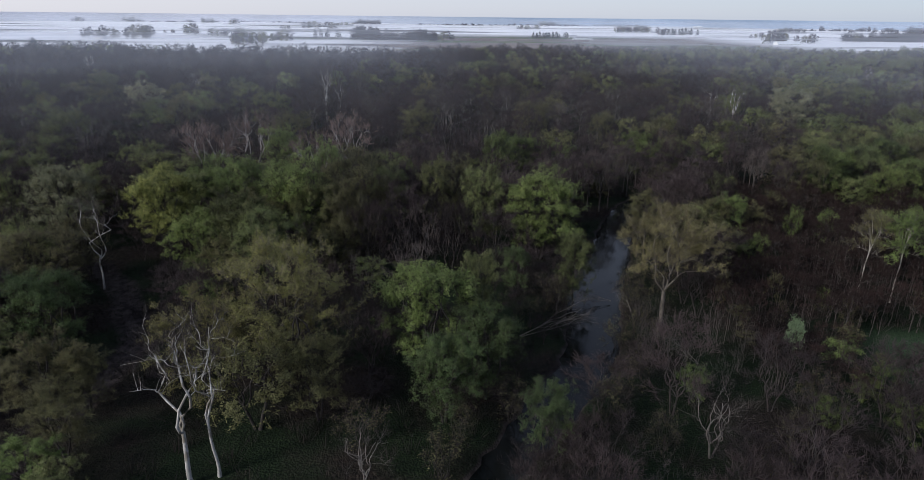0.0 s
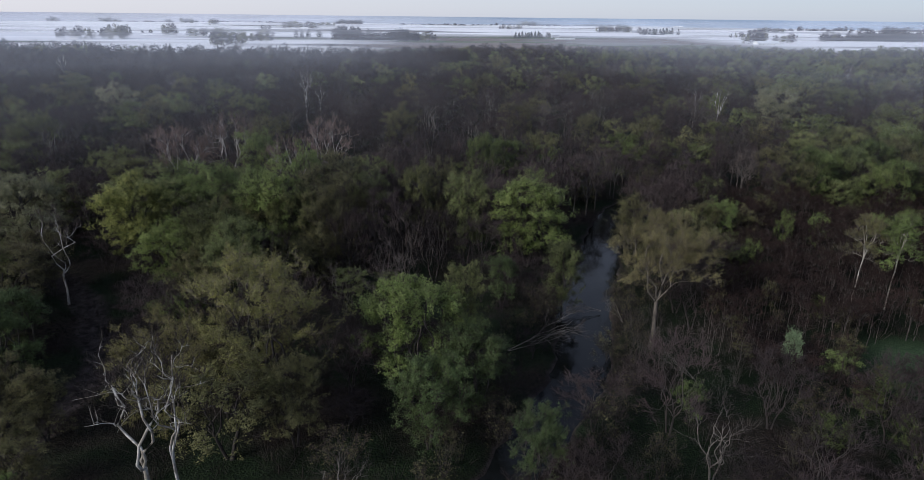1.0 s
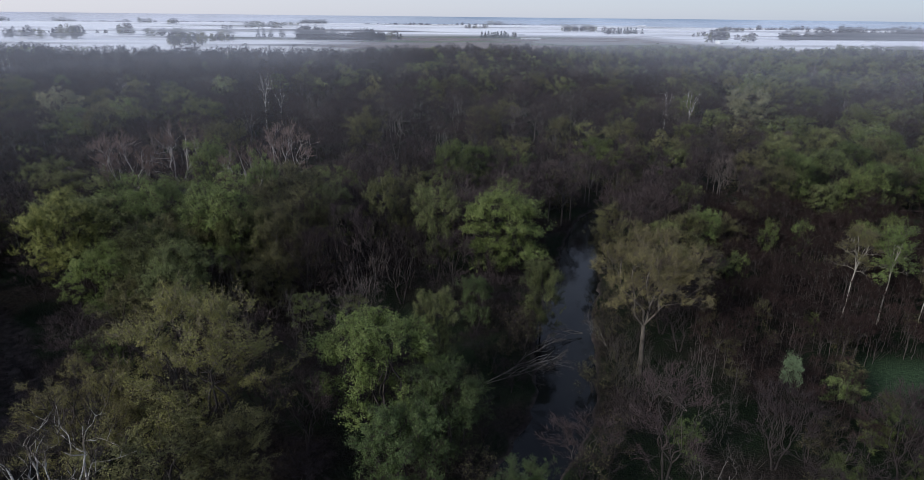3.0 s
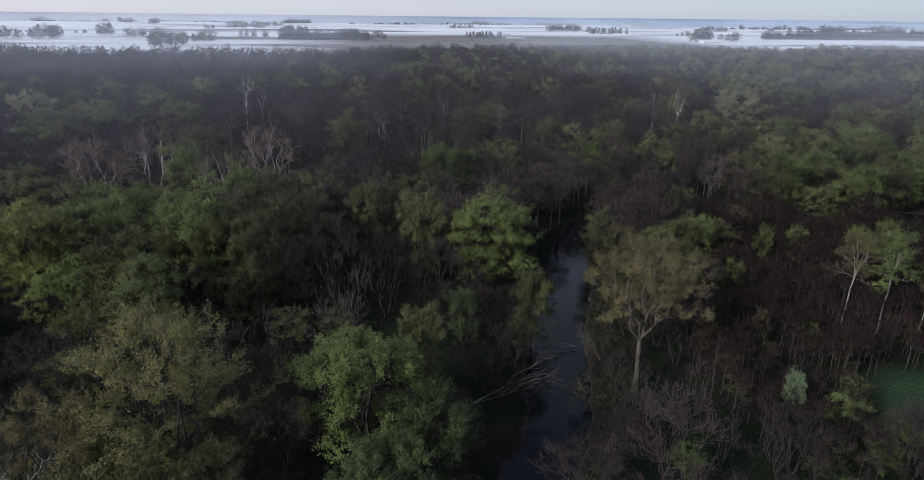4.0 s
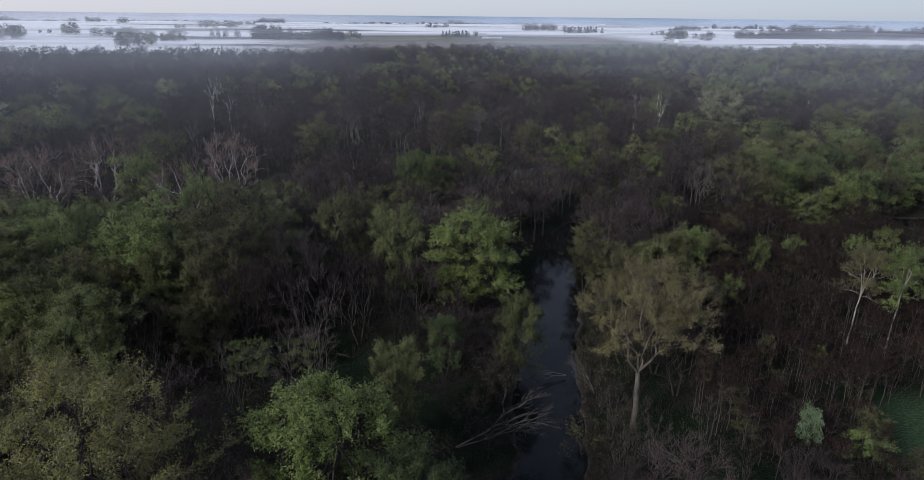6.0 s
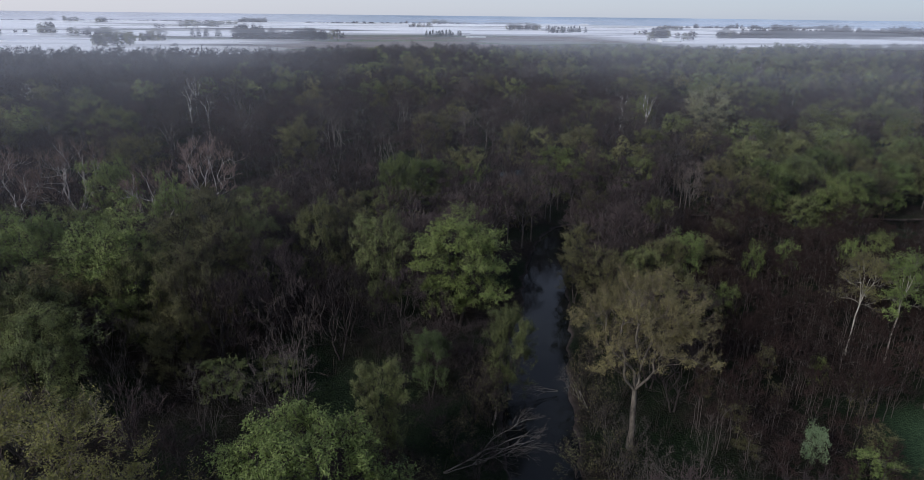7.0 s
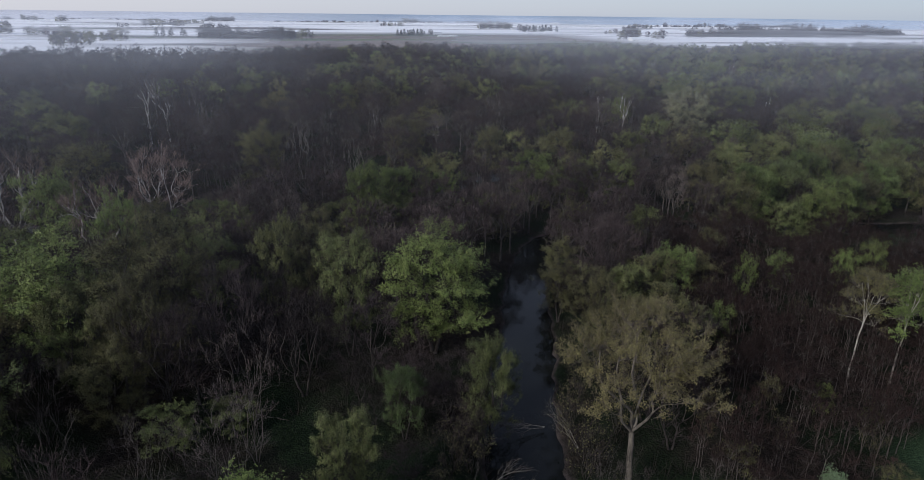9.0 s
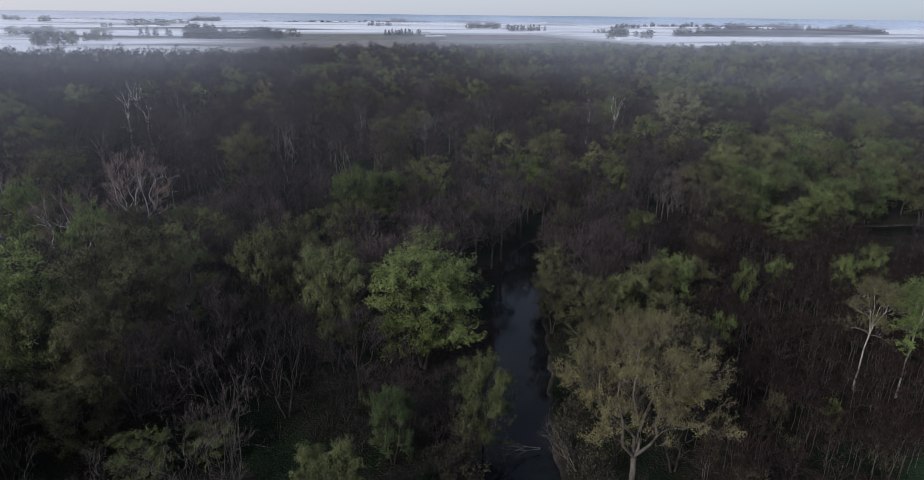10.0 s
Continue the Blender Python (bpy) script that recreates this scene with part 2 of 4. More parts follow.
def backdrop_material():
    m, n, l, p = material("painted_haze_land")
    # Haze is put into the land's colour: blue, and paler to the left.
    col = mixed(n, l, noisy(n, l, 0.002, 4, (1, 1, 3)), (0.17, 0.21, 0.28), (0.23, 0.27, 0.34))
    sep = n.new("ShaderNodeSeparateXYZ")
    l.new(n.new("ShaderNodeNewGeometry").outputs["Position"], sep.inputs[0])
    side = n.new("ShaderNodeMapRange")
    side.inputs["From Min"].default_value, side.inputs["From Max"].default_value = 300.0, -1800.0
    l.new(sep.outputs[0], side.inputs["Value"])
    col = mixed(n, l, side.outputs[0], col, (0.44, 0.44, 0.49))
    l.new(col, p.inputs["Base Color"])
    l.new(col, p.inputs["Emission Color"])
    # faint glow in place of light scattered by the haze
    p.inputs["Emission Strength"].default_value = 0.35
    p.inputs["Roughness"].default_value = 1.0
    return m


GROUND, WATER = ground_material(), water_material()
FOG = fog_haze_material("white_ground_fog", (0.95, 0.95, 0.97), 900, 1500, 0.9, 1.0, 0.0035, (0.25, 1.0, 1.0), 0.34, 0.50, 0.0, (330, 520, 0.12, 260, 1750, 2100))
# Distance haze imitated: a pale sheet's cover grows with y and to both sides.
HAZE = fog_haze_material("mist_and_haze_sheet", (0.80, 0.835, 0.92), 92, 620, 0.0, 0.45, 0.004, (0.5, 1.0, 1.0), 0.2, 0.7, 0.6, (30, 120, 0.34, 42, 5000, 6000), (1700, 3300))
BACKDROP = backdrop_material()


# ---- building tools ----
def mesh_of(name, verts, tris, mats, index=None, smooth=False):
    """A mesh from arrays of corners and triangles."""
    me = bpy.data.meshes.new(name)
    verts, tris = np.asarray(verts, np.float32), np.asarray(tris, np.int32)
    me.vertices.add(len(verts))
    me.vertices.foreach_set("co", verts.ravel())
    me.loops.add(tris.size)
    me.loops.foreach_set("vertex_index", tris.ravel())
    me.polygons.add(len(tris))
    me.polygons.foreach_set("loop_start", np.arange(0, tris.size, 3, dtype=np.int32))
    for m in mats:
        me.materials.append(m)
    if index is not None:
        me.polygons.foreach_set("material_index", np.asarray(index, np.int32))
    if smooth:
        me.polygons.foreach_set("use_smooth", np.ones(len(tris), bool))
    me.update(calc_edges=True)
    return me


def part(name, bm, mat, parent, label=""):
    me = bpy.data.meshes.new(name)
    bm.to_mesh(me)
    bm.free()
    me.materials.append(mat)
    ob = new(name, me)
    ob.parent = parent
    return tagged(ob, label)


def piece(name, me, parent, label=""):
    ob = new(name, me)
    ob.parent = parent
    return tagged(ob, label)


def joined(lists):
    """Several (verts, tris) as one."""
    vs, ts, k = [], [], 0
    for v, t in lists:
        vs.append(v)
        ts.append(t + k)
        k += len(v)
    return (np.concatenate(vs), np.concatenate(ts)) if vs else (np.zeros((0, 3)), np.zeros((0, 3), int))


def tube(pts, rad, sides):
    """A tapered tube along points."""
    pts, rad = np.asarray(pts, float), np.asarray(rad, float)
    tan = np.gradient(pts, axis=0)
    tan /= np.linalg.norm(tan, axis=1, keepdims=True) + 1e-9
    ref = np.where(np.abs(tan[:, 2:3]) > 0.9, np.array([[1.0, 0, 0]]), np.array([[0, 0, 1.0]]))
    u = np.cross(tan, ref)
    u /= np.linalg.norm(u, axis=1, keepdims=True) + 1e-9
    w = np.cross(tan, u)
    a = np.arange(sides) * 2 * np.pi / sides
    v = pts[:, None] + rad[:, None, None] * (np.cos(a)[None, :, None] * u[:, None] + np.sin(a)[None, :, None] * w[:, None])
    t = []
    for i in range(len(pts) - 1):
        for j in range(sides):
            p, q = i * sides + j, i * sides + (j + 1) % sides
            t += [(p, q, q + sides), (p, q + sides, p + sides)]
    return v.reshape(-1, 3), np.array(t)


def units(rng, n):
    d = rng.normal(size=(n, 3))
    return d / (np.linalg.norm(d, axis=1, keepdims=True) + 1e-9)


def slivers(rng, a, b, width):
    """Fine twigs from a to b."""
    s = np.cross(b - a, units(rng, len(a)))
    s /= np.linalg.norm(s, axis=1, keepdims=True) + 1e-9
    s *= np.asarray(width).reshape(-1, 1) / 2
    v = np.stack([a - s, a + s, b], 1).reshape(-1, 3)
    return v, np.arange(len(v)).reshape(-1, 3)


def leaves(rng, c, size, way, slim=0.36, face=None):
    """One small leaf spray at each place, pointing roughly along way; face: the side that it turns to the light."""
    n = len(c)
    u = way + 0.75 * units(rng, n)
    if face is not None:
        f = face + 0.95 * units(rng, n)
        f /= np.linalg.norm(f, axis=1, keepdims=True) + 1e-9
        u = u - f * (u * f).sum(1, keepdims=True)
        u /= np.linalg.norm(u, axis=1, keepdims=True) + 1e-9
        w = np.cross(f, u)
    else:
        u /= np.linalg.norm(u, axis=1, keepdims=True) + 1e-9
        w = np.cross(u, units(rng, n))
        w /= np.linalg.norm(w, axis=1, keepdims=True) + 1e-9
    s = size * rng.uniform(0.6, 1.4, (n, 1))
    v = np.stack([c + u * s, c - 0.5 * u * s + slim * w * s, c - 0.5 * u * s - slim * w * s], 1).reshape(-1, 3)
    return v, np.arange(len(v)).reshape(-1, 3)


def wander(rng, start, way, length, n, wig, up):
    """A bending line of n steps."""
    pts, d = [np.array(start, float)], np.array(way, float)
    d /= np.linalg.norm(d)
    for _ in range(n):
        d = d + rng.normal(size=3) * wig + np.array([0, 0, up])
        d /= np.linalg.norm(d)
        pts.append(pts[-1] + d * length / n)
    return np.array(pts)


def arch(rng, a, way, b, n, wig):
    """A limb that leaves a along way and bends to b, a little crooked."""
    gap = np.linalg.norm(b - a)
    m = a + way / (np.linalg.norm(way) + 1e-9) * gap * 0.5
    s = np.linspace(0, 1, n + 1)[:, None]
    pts = (1 - s) ** 2 * a + 2 * s * (1 - s) * m + s * s * b
    for k, much in ((1, 1.2), (2, 1.3), (3, 1.0), (4.5, 0.6)):
        pts = pts + rng.normal(size=3) * much * wig * gap * np.sin(k * s * math.pi) * np.sin(s * math.pi) ** 0.5
    return pts


def grow(seed, high, wide, fork=0.28, low=0.30, lobes=16, sprays=6, twigs=6, fine=2, stems=1, scaffolds=4, lobe=0.34, girth=0.015, wig=0.03,
         twig_len=1.2, twig_w=0.05, lean=(0.0, 0.0), limb=1.0, ragged=0.22, broom=0.5, sides=(7, 5), thin=False, deep=1.8, inner=0.4):
    """A tree that forks into limbs, each limb bearing masses of sprays. Gives wood, twigs, and for each twig its tip, way and the side it faces."""
    rng = np.random.default_rng(seed)
    wood, ta, tb, face = [], [], [], []
    mid, rz = high * (low + 1) / 2, high * (1 - low) / 2
    r0 = girth * high
    frames = []
    for s in range(stems):
        an0 = s * 2 * math.pi / stems + rng.uniform(-0.4, 0.4)
        off = np.array([math.cos(an0), math.sin(an0), 0]) * (0.0 if stems == 1 else 1.0)
        fk = high * fork * rng.uniform(0.85, 1.15)
        top = off * wide * 0.16 + (rng.normal() * 0.01 * high, rng.normal() * 0.01 * high, fk)
        trunk = arch(rng, off * 0.03 * wide - (0, 0, 0.4), np.array([0, 0, 1.0]) + off * 0.15, top, 5, 0.006)
        rs = r0 / stems ** 0.4 * rng.uniform(0.8, 1.1)
        rad = rs * np.array([1.45, 1.0, 0.93, 0.88, 0.84, 0.78])
        wood.append(tube(trunk, rad, sides[0]))
        for k in range(scaffolds):
            an = an0 + (k + rng.uniform(-0.3, 0.3)) * 2 * math.pi / scaffolds
            out = rng.uniform(0.25, 0.5) if k else 0.08
            end = top * (1, 1, 0) + np.array([math.cos(an) * wide * out, math.sin(an) * wide * out, mid + rz * rng.uniform(0.1, 0.55)])
            path = arch(rng, trunk[-1], np.array([math.cos(an) * (1 - broom), math.sin(an) * (1 - broom), 0.5 + broom]), end, 9, wig)
            wood.append(tube(path, limb * rs * np.linspace(0.62, 0.2, 10), sides[1]))
            frames.append((path, rs))
    for i in range(lobes):
        q = 1 - (i + rng.uniform(0.2, 0.8)) / lobes * deep
        flat = math.sqrt(max(0.0, 1 - q * q))
        an = i * 2.4 + rng.uniform(-0.5, 0.5)
        k = 1 - lobe * rng.uniform(0.7, 1.0) - ragged * rng.random() + 0.1
        c = np.array([math.cos(an) * flat * wide * k, math.sin(an) * flat * wide * k, mid + q * rz * (k if q > 0 else max(k, 0.92))])
        path, rs = min(frames, key=lambda f: np.linalg.norm((f[0][-1] - c)[:2]) + rng.uniform(0, 0.2 * wide))
        # leave the limb well below the mass
        below = [j for j in range(len(path)) if path[j][2] < c[2] - 0.3 * np.linalg.norm((path[j] - c)[:2])]
        j = min(max(below, default=0), len(path) - 2)
        br = arch(rng, path[j], path[j + 1] - path[j] + (0, 0, 0.15), c, 7, wig)
        lr = max(0.035, limb * rs * 0.25 * rng.uniform(0.7, 1.1))
        wood.append(tube(br, lr * np.linspace(1, 0.25, 8), 4))
        size = lobe * wide * rng.uniform(0.7, 1.25)
        core = np.array([c[0] * 0.25, c[1] * 0.25, mid - 0.45 * rz])
        outward = (c - core) / (np.linalg.norm(c - core) + 1e-9)
        for b in range(sprays):
            e = 7 * rng.uniform(inner, 1.0)
            j = min(int(e), 6)
            st = br[j] + (br[j + 1] - br[j]) * (e - j)
            d = outward * 0.5 + units(rng, 1)[0] * 0.75 + (0, 0, 0.55)
            d /= np.linalg.norm(d)
            ln = size * rng.uniform(0.7, 1.15)
            sp = wander(rng, st, d, ln, 2, 0.18, 0.1)
            if thin:
                wood.append(slivers(rng, sp[:1], sp[2:], [max(0.06, lr * 0.6)]))
            else:
                wood.append(tube(sp, lr * np.array([0.42, 0.28, 0.1]), 3))
            for t in range(twigs):
                g = rng.uniform(0.3, 1.0) * 2
                j = min(int(g), 1)
                a = sp[j] + (sp[j + 1] - sp[j]) * (g - j)
                dt = d + units(rng, 1)[0] * 0.7 + (0, 0, 0.35)
                dt /= np.linalg.norm(dt)
                z = a + dt * twig_len * rng.uniform(0.6, 1.2)
                ta.append(a), tb.append(z), face.append(z - c + outward * size * 0.7)
                for _ in range(fine):
                    m = a + (z - a) * rng.uniform(0.25, 0.95)
                    d2 = dt + units(rng, 1)[0] * 0.8 + (0, 0, 0.2)
                    z2 = m + d2 / np.linalg.norm(d2) * twig_len * rng.uniform(0.4, 0.75)
                    ta.append(m), tb.append(z2), face.append(z2 - c + outward * size * 0.7)
    ta, tb, face = np.array(ta), np.array(tb), np.array(face)
    tw = slivers(rng, ta, tb, twig_w * rng.uniform(0.7, 1.3, len(ta)))
    kw = wide / np.quantile(np.hypot(tb[:, 0], tb[:, 1]), 0.93)
    fit_to = np.array([kw, kw, high / np.quantile(tb[:, 2], 0.998)])
    face = face / (np.linalg.norm(face, axis=1, keepdims=True) + 1e-9) + (0, 0, 0.35)

    def set_up(p):
        p = p * fit_to
        return p + np.stack([p[:, 2] * lean[0], p[:, 2] * lean[1], p[:, 2] * 0], 1)

    wood = joined(wood)
    ways = tb - ta
    ways /= np.linalg.norm(ways, axis=1, keepdims=True)
    return (set_up(wood[0]), wood[1]), (set_up(tw[0]), tw[1]), set_up(ta), set_up(tb), ways, face, rng


class Kind:
    """A sort of tree: a few grown shapes, shared by all its trees."""

    def __init__(self, name, category, label, bark, twig, leaf, shapes, high, wide, per_twig=0, leaf_size=0.2, bare_share=0.0, **more):
        self.name, self.category, self.label, self.high, self.wide, self.made = name, category, label, high, wide, []
        for s in range(shapes):
            wood, tw, ta, tb, ways, face, rng = grow(hash_of(name) + s * 17, high, wide, **more)
            trunk = mesh_of("trunk", *wood, [bark], smooth=True)
            sets = [tw]
            if leaf:
                n = len(tb)
                take = rng.random(n) >= bare_share
                a, b, w, f = (np.repeat(q[take], per_twig, 0) for q in (ta, tb, ways, face))
                c = a + (b - a) * rng.uniform(0.35, 1.12, (len(a), 1)) + rng.normal(size=a.shape) * 0.14
                sets.append(leaves(rng, c, leaf_size, w * 0.6 + (0, 0, 0.2), 0.36, f))
            v, t = joined(sets)
            idx = np.zeros(len(t), int)
            idx[len(sets[0][1]):] = 1
            crown = mesh_of("crown", v, t, [twig, leaf] if leaf else [twig], idx)
            self.made.append((trunk, crown))

    def plant(self, x, y, high, wide=None, turn=0.0, shape=0, group="", label="", tilt=0.0):
        trunk, crown = self.made[shape % len(self.made)]
        ob = new(self.name)
        k = high / self.high
        kw = k if wide is None else wide / self.wide
        ob.matrix_world = Matrix.Translation((x, y, float(land(x, y)))) @ Matrix.Rotation(radians(tilt), 4, "Y") @ Matrix.LocRotScale(None, Euler((0, 0, turn)), (kw, kw, k))
        piece("trunk", trunk, ob)
        piece("crown", crown, ob)
        return tagged(ob, label or self.label, self.category, group or self.category + "s of the wood", "thing")


def hash_of(word):
    return sum((i + 1) * ord(c) for i, c in enumerate(word))


# ---- the lie of the land ----
RIVER = [(-84, -70, 6), (-60, -30, 6), (-26, 20, 6), (-10, 45, 5), (0, 60, 2.8), (5.5, 71, 2.8), (12.5, 80, 3.2), (19, 90, 3.8), (24, 100, 4.3), (27, 112, 4.8), (30, 126, 4.9), (36, 144, 5.0),
         (39.5, 152, 4.0), (43, 166, 4.2), (49.8, 183, 4.0), (57, 199, 4.6), (68, 206, 4.5), (90, 210, 4), (125, 206, 4), (165, 196, 4), (230, 190, 4)]
SLOUGH = [(-180, 262, 4), (-112, 242, 5), (-60, 232, 4), (-20, 229, 4), (8, 234, 5), (30, 251, 4), (52, 271, 5), (90, 286, 4), (150, 304, 4)]
GULLY = [(-66, 60, 2.5), (-62, 76, 3), (-59, 101, 3.2), (-75, 127, 4), (-98, 150, 3)]
WATER_LEVEL = -0.9


def bends(line, step=4.0):
    """A smooth course through the given places: x, y and half width."""
    p = np.array(line, float)
    d = np.r_[0, np.cumsum(np.hypot(*np.diff(p[:, :2], axis=0).T))]
    s = np.arange(0, d[-1], step)
    q = np.stack([np.interp(s, d, p[:, i]) for i in range(3)], 1)
    for _ in range(3):
        q[1:-1] = (q[:-2] + 2 * q[1:-1] + q[2:]) / 4
    return q


COURSES = [(bends(RIVER), 2.2), (bends(SLOUGH), 1.9), (bends(GULLY), 1.0)]


def bank_distance(x, y, course):
    """Metres outside the edge of a course (inside: minus)."""
    x, y = np.atleast_1d(np.asarray(x, float)), np.atleast_1d(np.asarray(y, float))
    best = np.full(x.shape, 1e9)
    for cx, cy, hw in course:
        best = np.minimum(best, np.hypot(x - cx, y - cy) - hw)
    return best


def land(x, y):
    """The ground's height."""
    x, y = np.asarray(x, float), np.asarray(y, float)
    z = 0.35 * np.sin(x / 23 + 1.3) * np.sin(y / 31) + 0.18 * np.sin(x / 7.1 + y / 9.3)
    z = z * np.clip(1.6 - np.hypot(x, y) / 1500, 0, 1)
    if np.max(y) > -120 and np.min(y) < 420:
        for course, deep in COURSES:
            e = bank_distance(x, y, course).reshape(np.shape(x))
            e = e + 0.7 * np.sin(x / 2.3 + y / 3.1) * np.sin(y / 2.9)
            f = np.clip((2.2 - e) / 3.4, 0, 1)
            z = z - deep * f * f * (3 - 2 * f)
    return z


def grid(xs, ys, height):
    gx, gy = np.meshgrid(xs, ys)
    v = np.stack([gx.ravel(), gy.ravel(), height(gx.ravel(), gy.ravel())], 1)
    w = len(xs)
    i = (np.arange(len(ys) - 1)[:, None] * w + np.arange(w - 1)[None]).ravel()
    t = np.concatenate([np.stack([i, i + 1, i + 1 + w], 1), np.stack([i, i + 1 + w, i + w], 1)])
    return v, t


def spaced(*runs):
    return np.unique(np.concatenate([np.arange(a, b, s) for a, b, s in runs]))


gxs = spaced((-4800, -400, 200), (-400, -140, 20), (-140, 190, 1.8), (190, 420, 20), (420, 4900, 200))
gys = spaced((-4800, -200, 200), (-200, -80, 20), (-80, 310, 1.8), (310, 700, 26), (700, 4900, 150))
ground = new("ground", mesh_of("ground", *grid(gxs, gys, land), [GROUND], smooth=True))
tagged(ground, "dark leaf litter and grass under the wood, open fields beyond", "ground", kind="structure")


def ribbon(course, z, extra):
    q = course
    d = np.gradient(q[:, :2], axis=0)
    d /= np.linalg.norm(d, axis=1, keepdims=True)
    nrm = np.stack([-d[:, 1], d[:, 0]], 1)
    cols = np.linspace(-1, 1, 5)
    v = np.concatenate([np.c_[q[:, :2] + nrm * c * (q[:, 2:3] + extra), np.full(len(q), z)] for c in cols])
    n, t = len(q), []
    for c in range(4):
        for i in range(n - 1):
            a, b = c * n + i, (c + 1) * n + i
            t += [(a, b, b + 1), (a, b + 1, a + 1)]
    return v, np.array(t)


river = new("river", mesh_of("river", *ribbon(COURSES[0][0], WATER_LEVEL, 2.5), [WATER], smooth=True))
tagged(river, "narrow still river reflecting the grey sky", "river", kind="structure")
slough = new("slough", mesh_of("slough", *ribbon(COURSES[1][0], WATER_LEVEL, 2.0), [WATER], smooth=True))
tagged(slough, "shallow backwater glinting between the trunks", "backwater", kind="structure")

fog = new("ground_fog", mesh_of("ground_fog", *grid(np.linspace(-4600, 4600, 47), np.linspace(880, 4700, 40),
                                lambda x, y: 4.0 + 1.5 * np.sin(x / 170) * np.sin(y / 240 + x / 900)), [FOG], smooth=True))
tagged(fog, "white ground fog lying in bands over fields", "fog", kind="stuff")
# see-through sheet over the treetops, added in place of haze in the air
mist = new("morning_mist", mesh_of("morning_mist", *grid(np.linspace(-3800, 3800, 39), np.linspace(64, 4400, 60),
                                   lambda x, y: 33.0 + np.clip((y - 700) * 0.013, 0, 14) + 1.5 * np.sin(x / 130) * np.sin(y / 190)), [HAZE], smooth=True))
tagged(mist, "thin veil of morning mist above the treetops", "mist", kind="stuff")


def far_rim():
    """Low wooded land at the rim of the plain."""
    n, rng = 720, np.random.default_rng(5)
    a = np.linspace(-math.pi, math.pi, n + 1)[:-1]
    bump = sum(rng.uniform(0.3, 1) * np.sin(a * k + rng.uniform(0, 6)) / k ** 0.6 for k in (7, 13, 29, 61, 113, 197))
    top = 54.0 + 2.5 * bump
    lo = np.stack([4780 * np.sin(a), 4780 * np.cos(a), np.full(n, -4.0)], 1)
    hi = np.stack([4780 * np.sin(a), 4780 * np.cos(a), top], 1)
    i = np.arange(n)
    j = (i + 1) % n
    return np.concatenate([lo, hi]), np.concatenate([np.stack([i, j, j + n], 1), np.stack([i, j + n, i + n], 1)])


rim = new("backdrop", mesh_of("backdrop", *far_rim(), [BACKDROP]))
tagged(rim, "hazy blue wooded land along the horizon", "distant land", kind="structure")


# ---- sorts of trees ----
FULL = dict(lobes=34, sprays=8, twigs=7, fine=2, lobe=0.27)
LITE = dict(lobes=19, sprays=6, twigs=5, fine=2, sides=(5, 4), thin=True, lobe=0.31)
T_MAPLE, T_BRIGHT, T_ELM = "maple tree in fresh green spring leaf", "maple tree in bright yellow-green spring leaf", "elm tree with olive-brown young leaves"
T_BARE, T_GREY, T_WILLOW, T_CATKIN = "leafless brown tree with a haze of twigs", "leafless tree with pale grey branches", "willow with pale grey-green leaves", "big willow covered in silvery cream catkins"
MAPLE = Kind("maple_tree", "maple tree", T_MAPLE, BARK, TWIG, GREEN, 3, 19, 7.0, 7, 0.15, stems=2, low=0.06, fork=0.2, ragged=0.42, **FULL)
DEEP_MAPLE = Kind("maple_tree", "maple tree", "maple tree in deep green young leaf", BARK, TWIG, DEEP, 2, 19, 7.0, 7, 0.15, stems=2, low=0.06, fork=0.2, ragged=0.42, **FULL)
BRIGHT_MAPLE = Kind("silver_maple", "maple tree", T_BRIGHT, BARK, TWIG, BRIGHT, 3, 20, 7.0, 7, 0.15, stems=2, low=0.06, fork=0.2, ragged=0.44, broom=0.6, **FULL)
ELM = Kind("elm_tree", "elm tree", T_ELM, BARK, TWIG, OLIVE, 3, 22, 7.5, 7, 0.13, stems=2, low=0.08, fork=0.22, ragged=0.36, broom=0.75, **FULL)
GOLD_ELM = Kind("elm_tree", "elm tree", "tall elm tree with golden-olive opening buds", BARK, TAN_TWIG, GOLDEN, 2, 24, 9.0, 8, 0.125, stems=2, low=0.08, fork=0.22, ragged=0.34, broom=0.85, **FULL)
COTTONWOOD = Kind("cottonwood", "cottonwood", "tall cottonwood with tan-olive catkins and bare limbs", TAN_BARK, TAN_TWIG, TAN, 1, 26, 10.0, 8, 0.125, stems=1, low=0.34, fork=0.37, scaffolds=5, lobes=34, sprays=8, twigs=7, fine=2,
                  lobe=0.25, deep=1.5, girth=0.0165, limb=0.8, ragged=0.3, wig=0.022, lean=(0.10, 0.15))
BARE = Kind("bare_tree", "bare tree", T_BARE, BARK, TWIG, None, 4, 18, 6.0, stems=2, low=0.1, fork=0.2, lobes=20, sprays=7, twigs=7, fine=3, lobe=0.34, girth=0.012, twig_len=1.3, broom=0.6)
GREY_BARE = Kind("grey_bare_tree", "bare tree", T_GREY, SAPLING_BARK, PALE_TWIG, None, 3, 18, 7.0, stems=3, low=0.15, fork=0.12, scaffolds=5, lobes=16, sprays=5, twigs=5, fine=2, lobe=0.3, girth=0.008, limb=0.7, broom=0.8, wig=0.01, twig_len=1.4, twig_w=0.04)
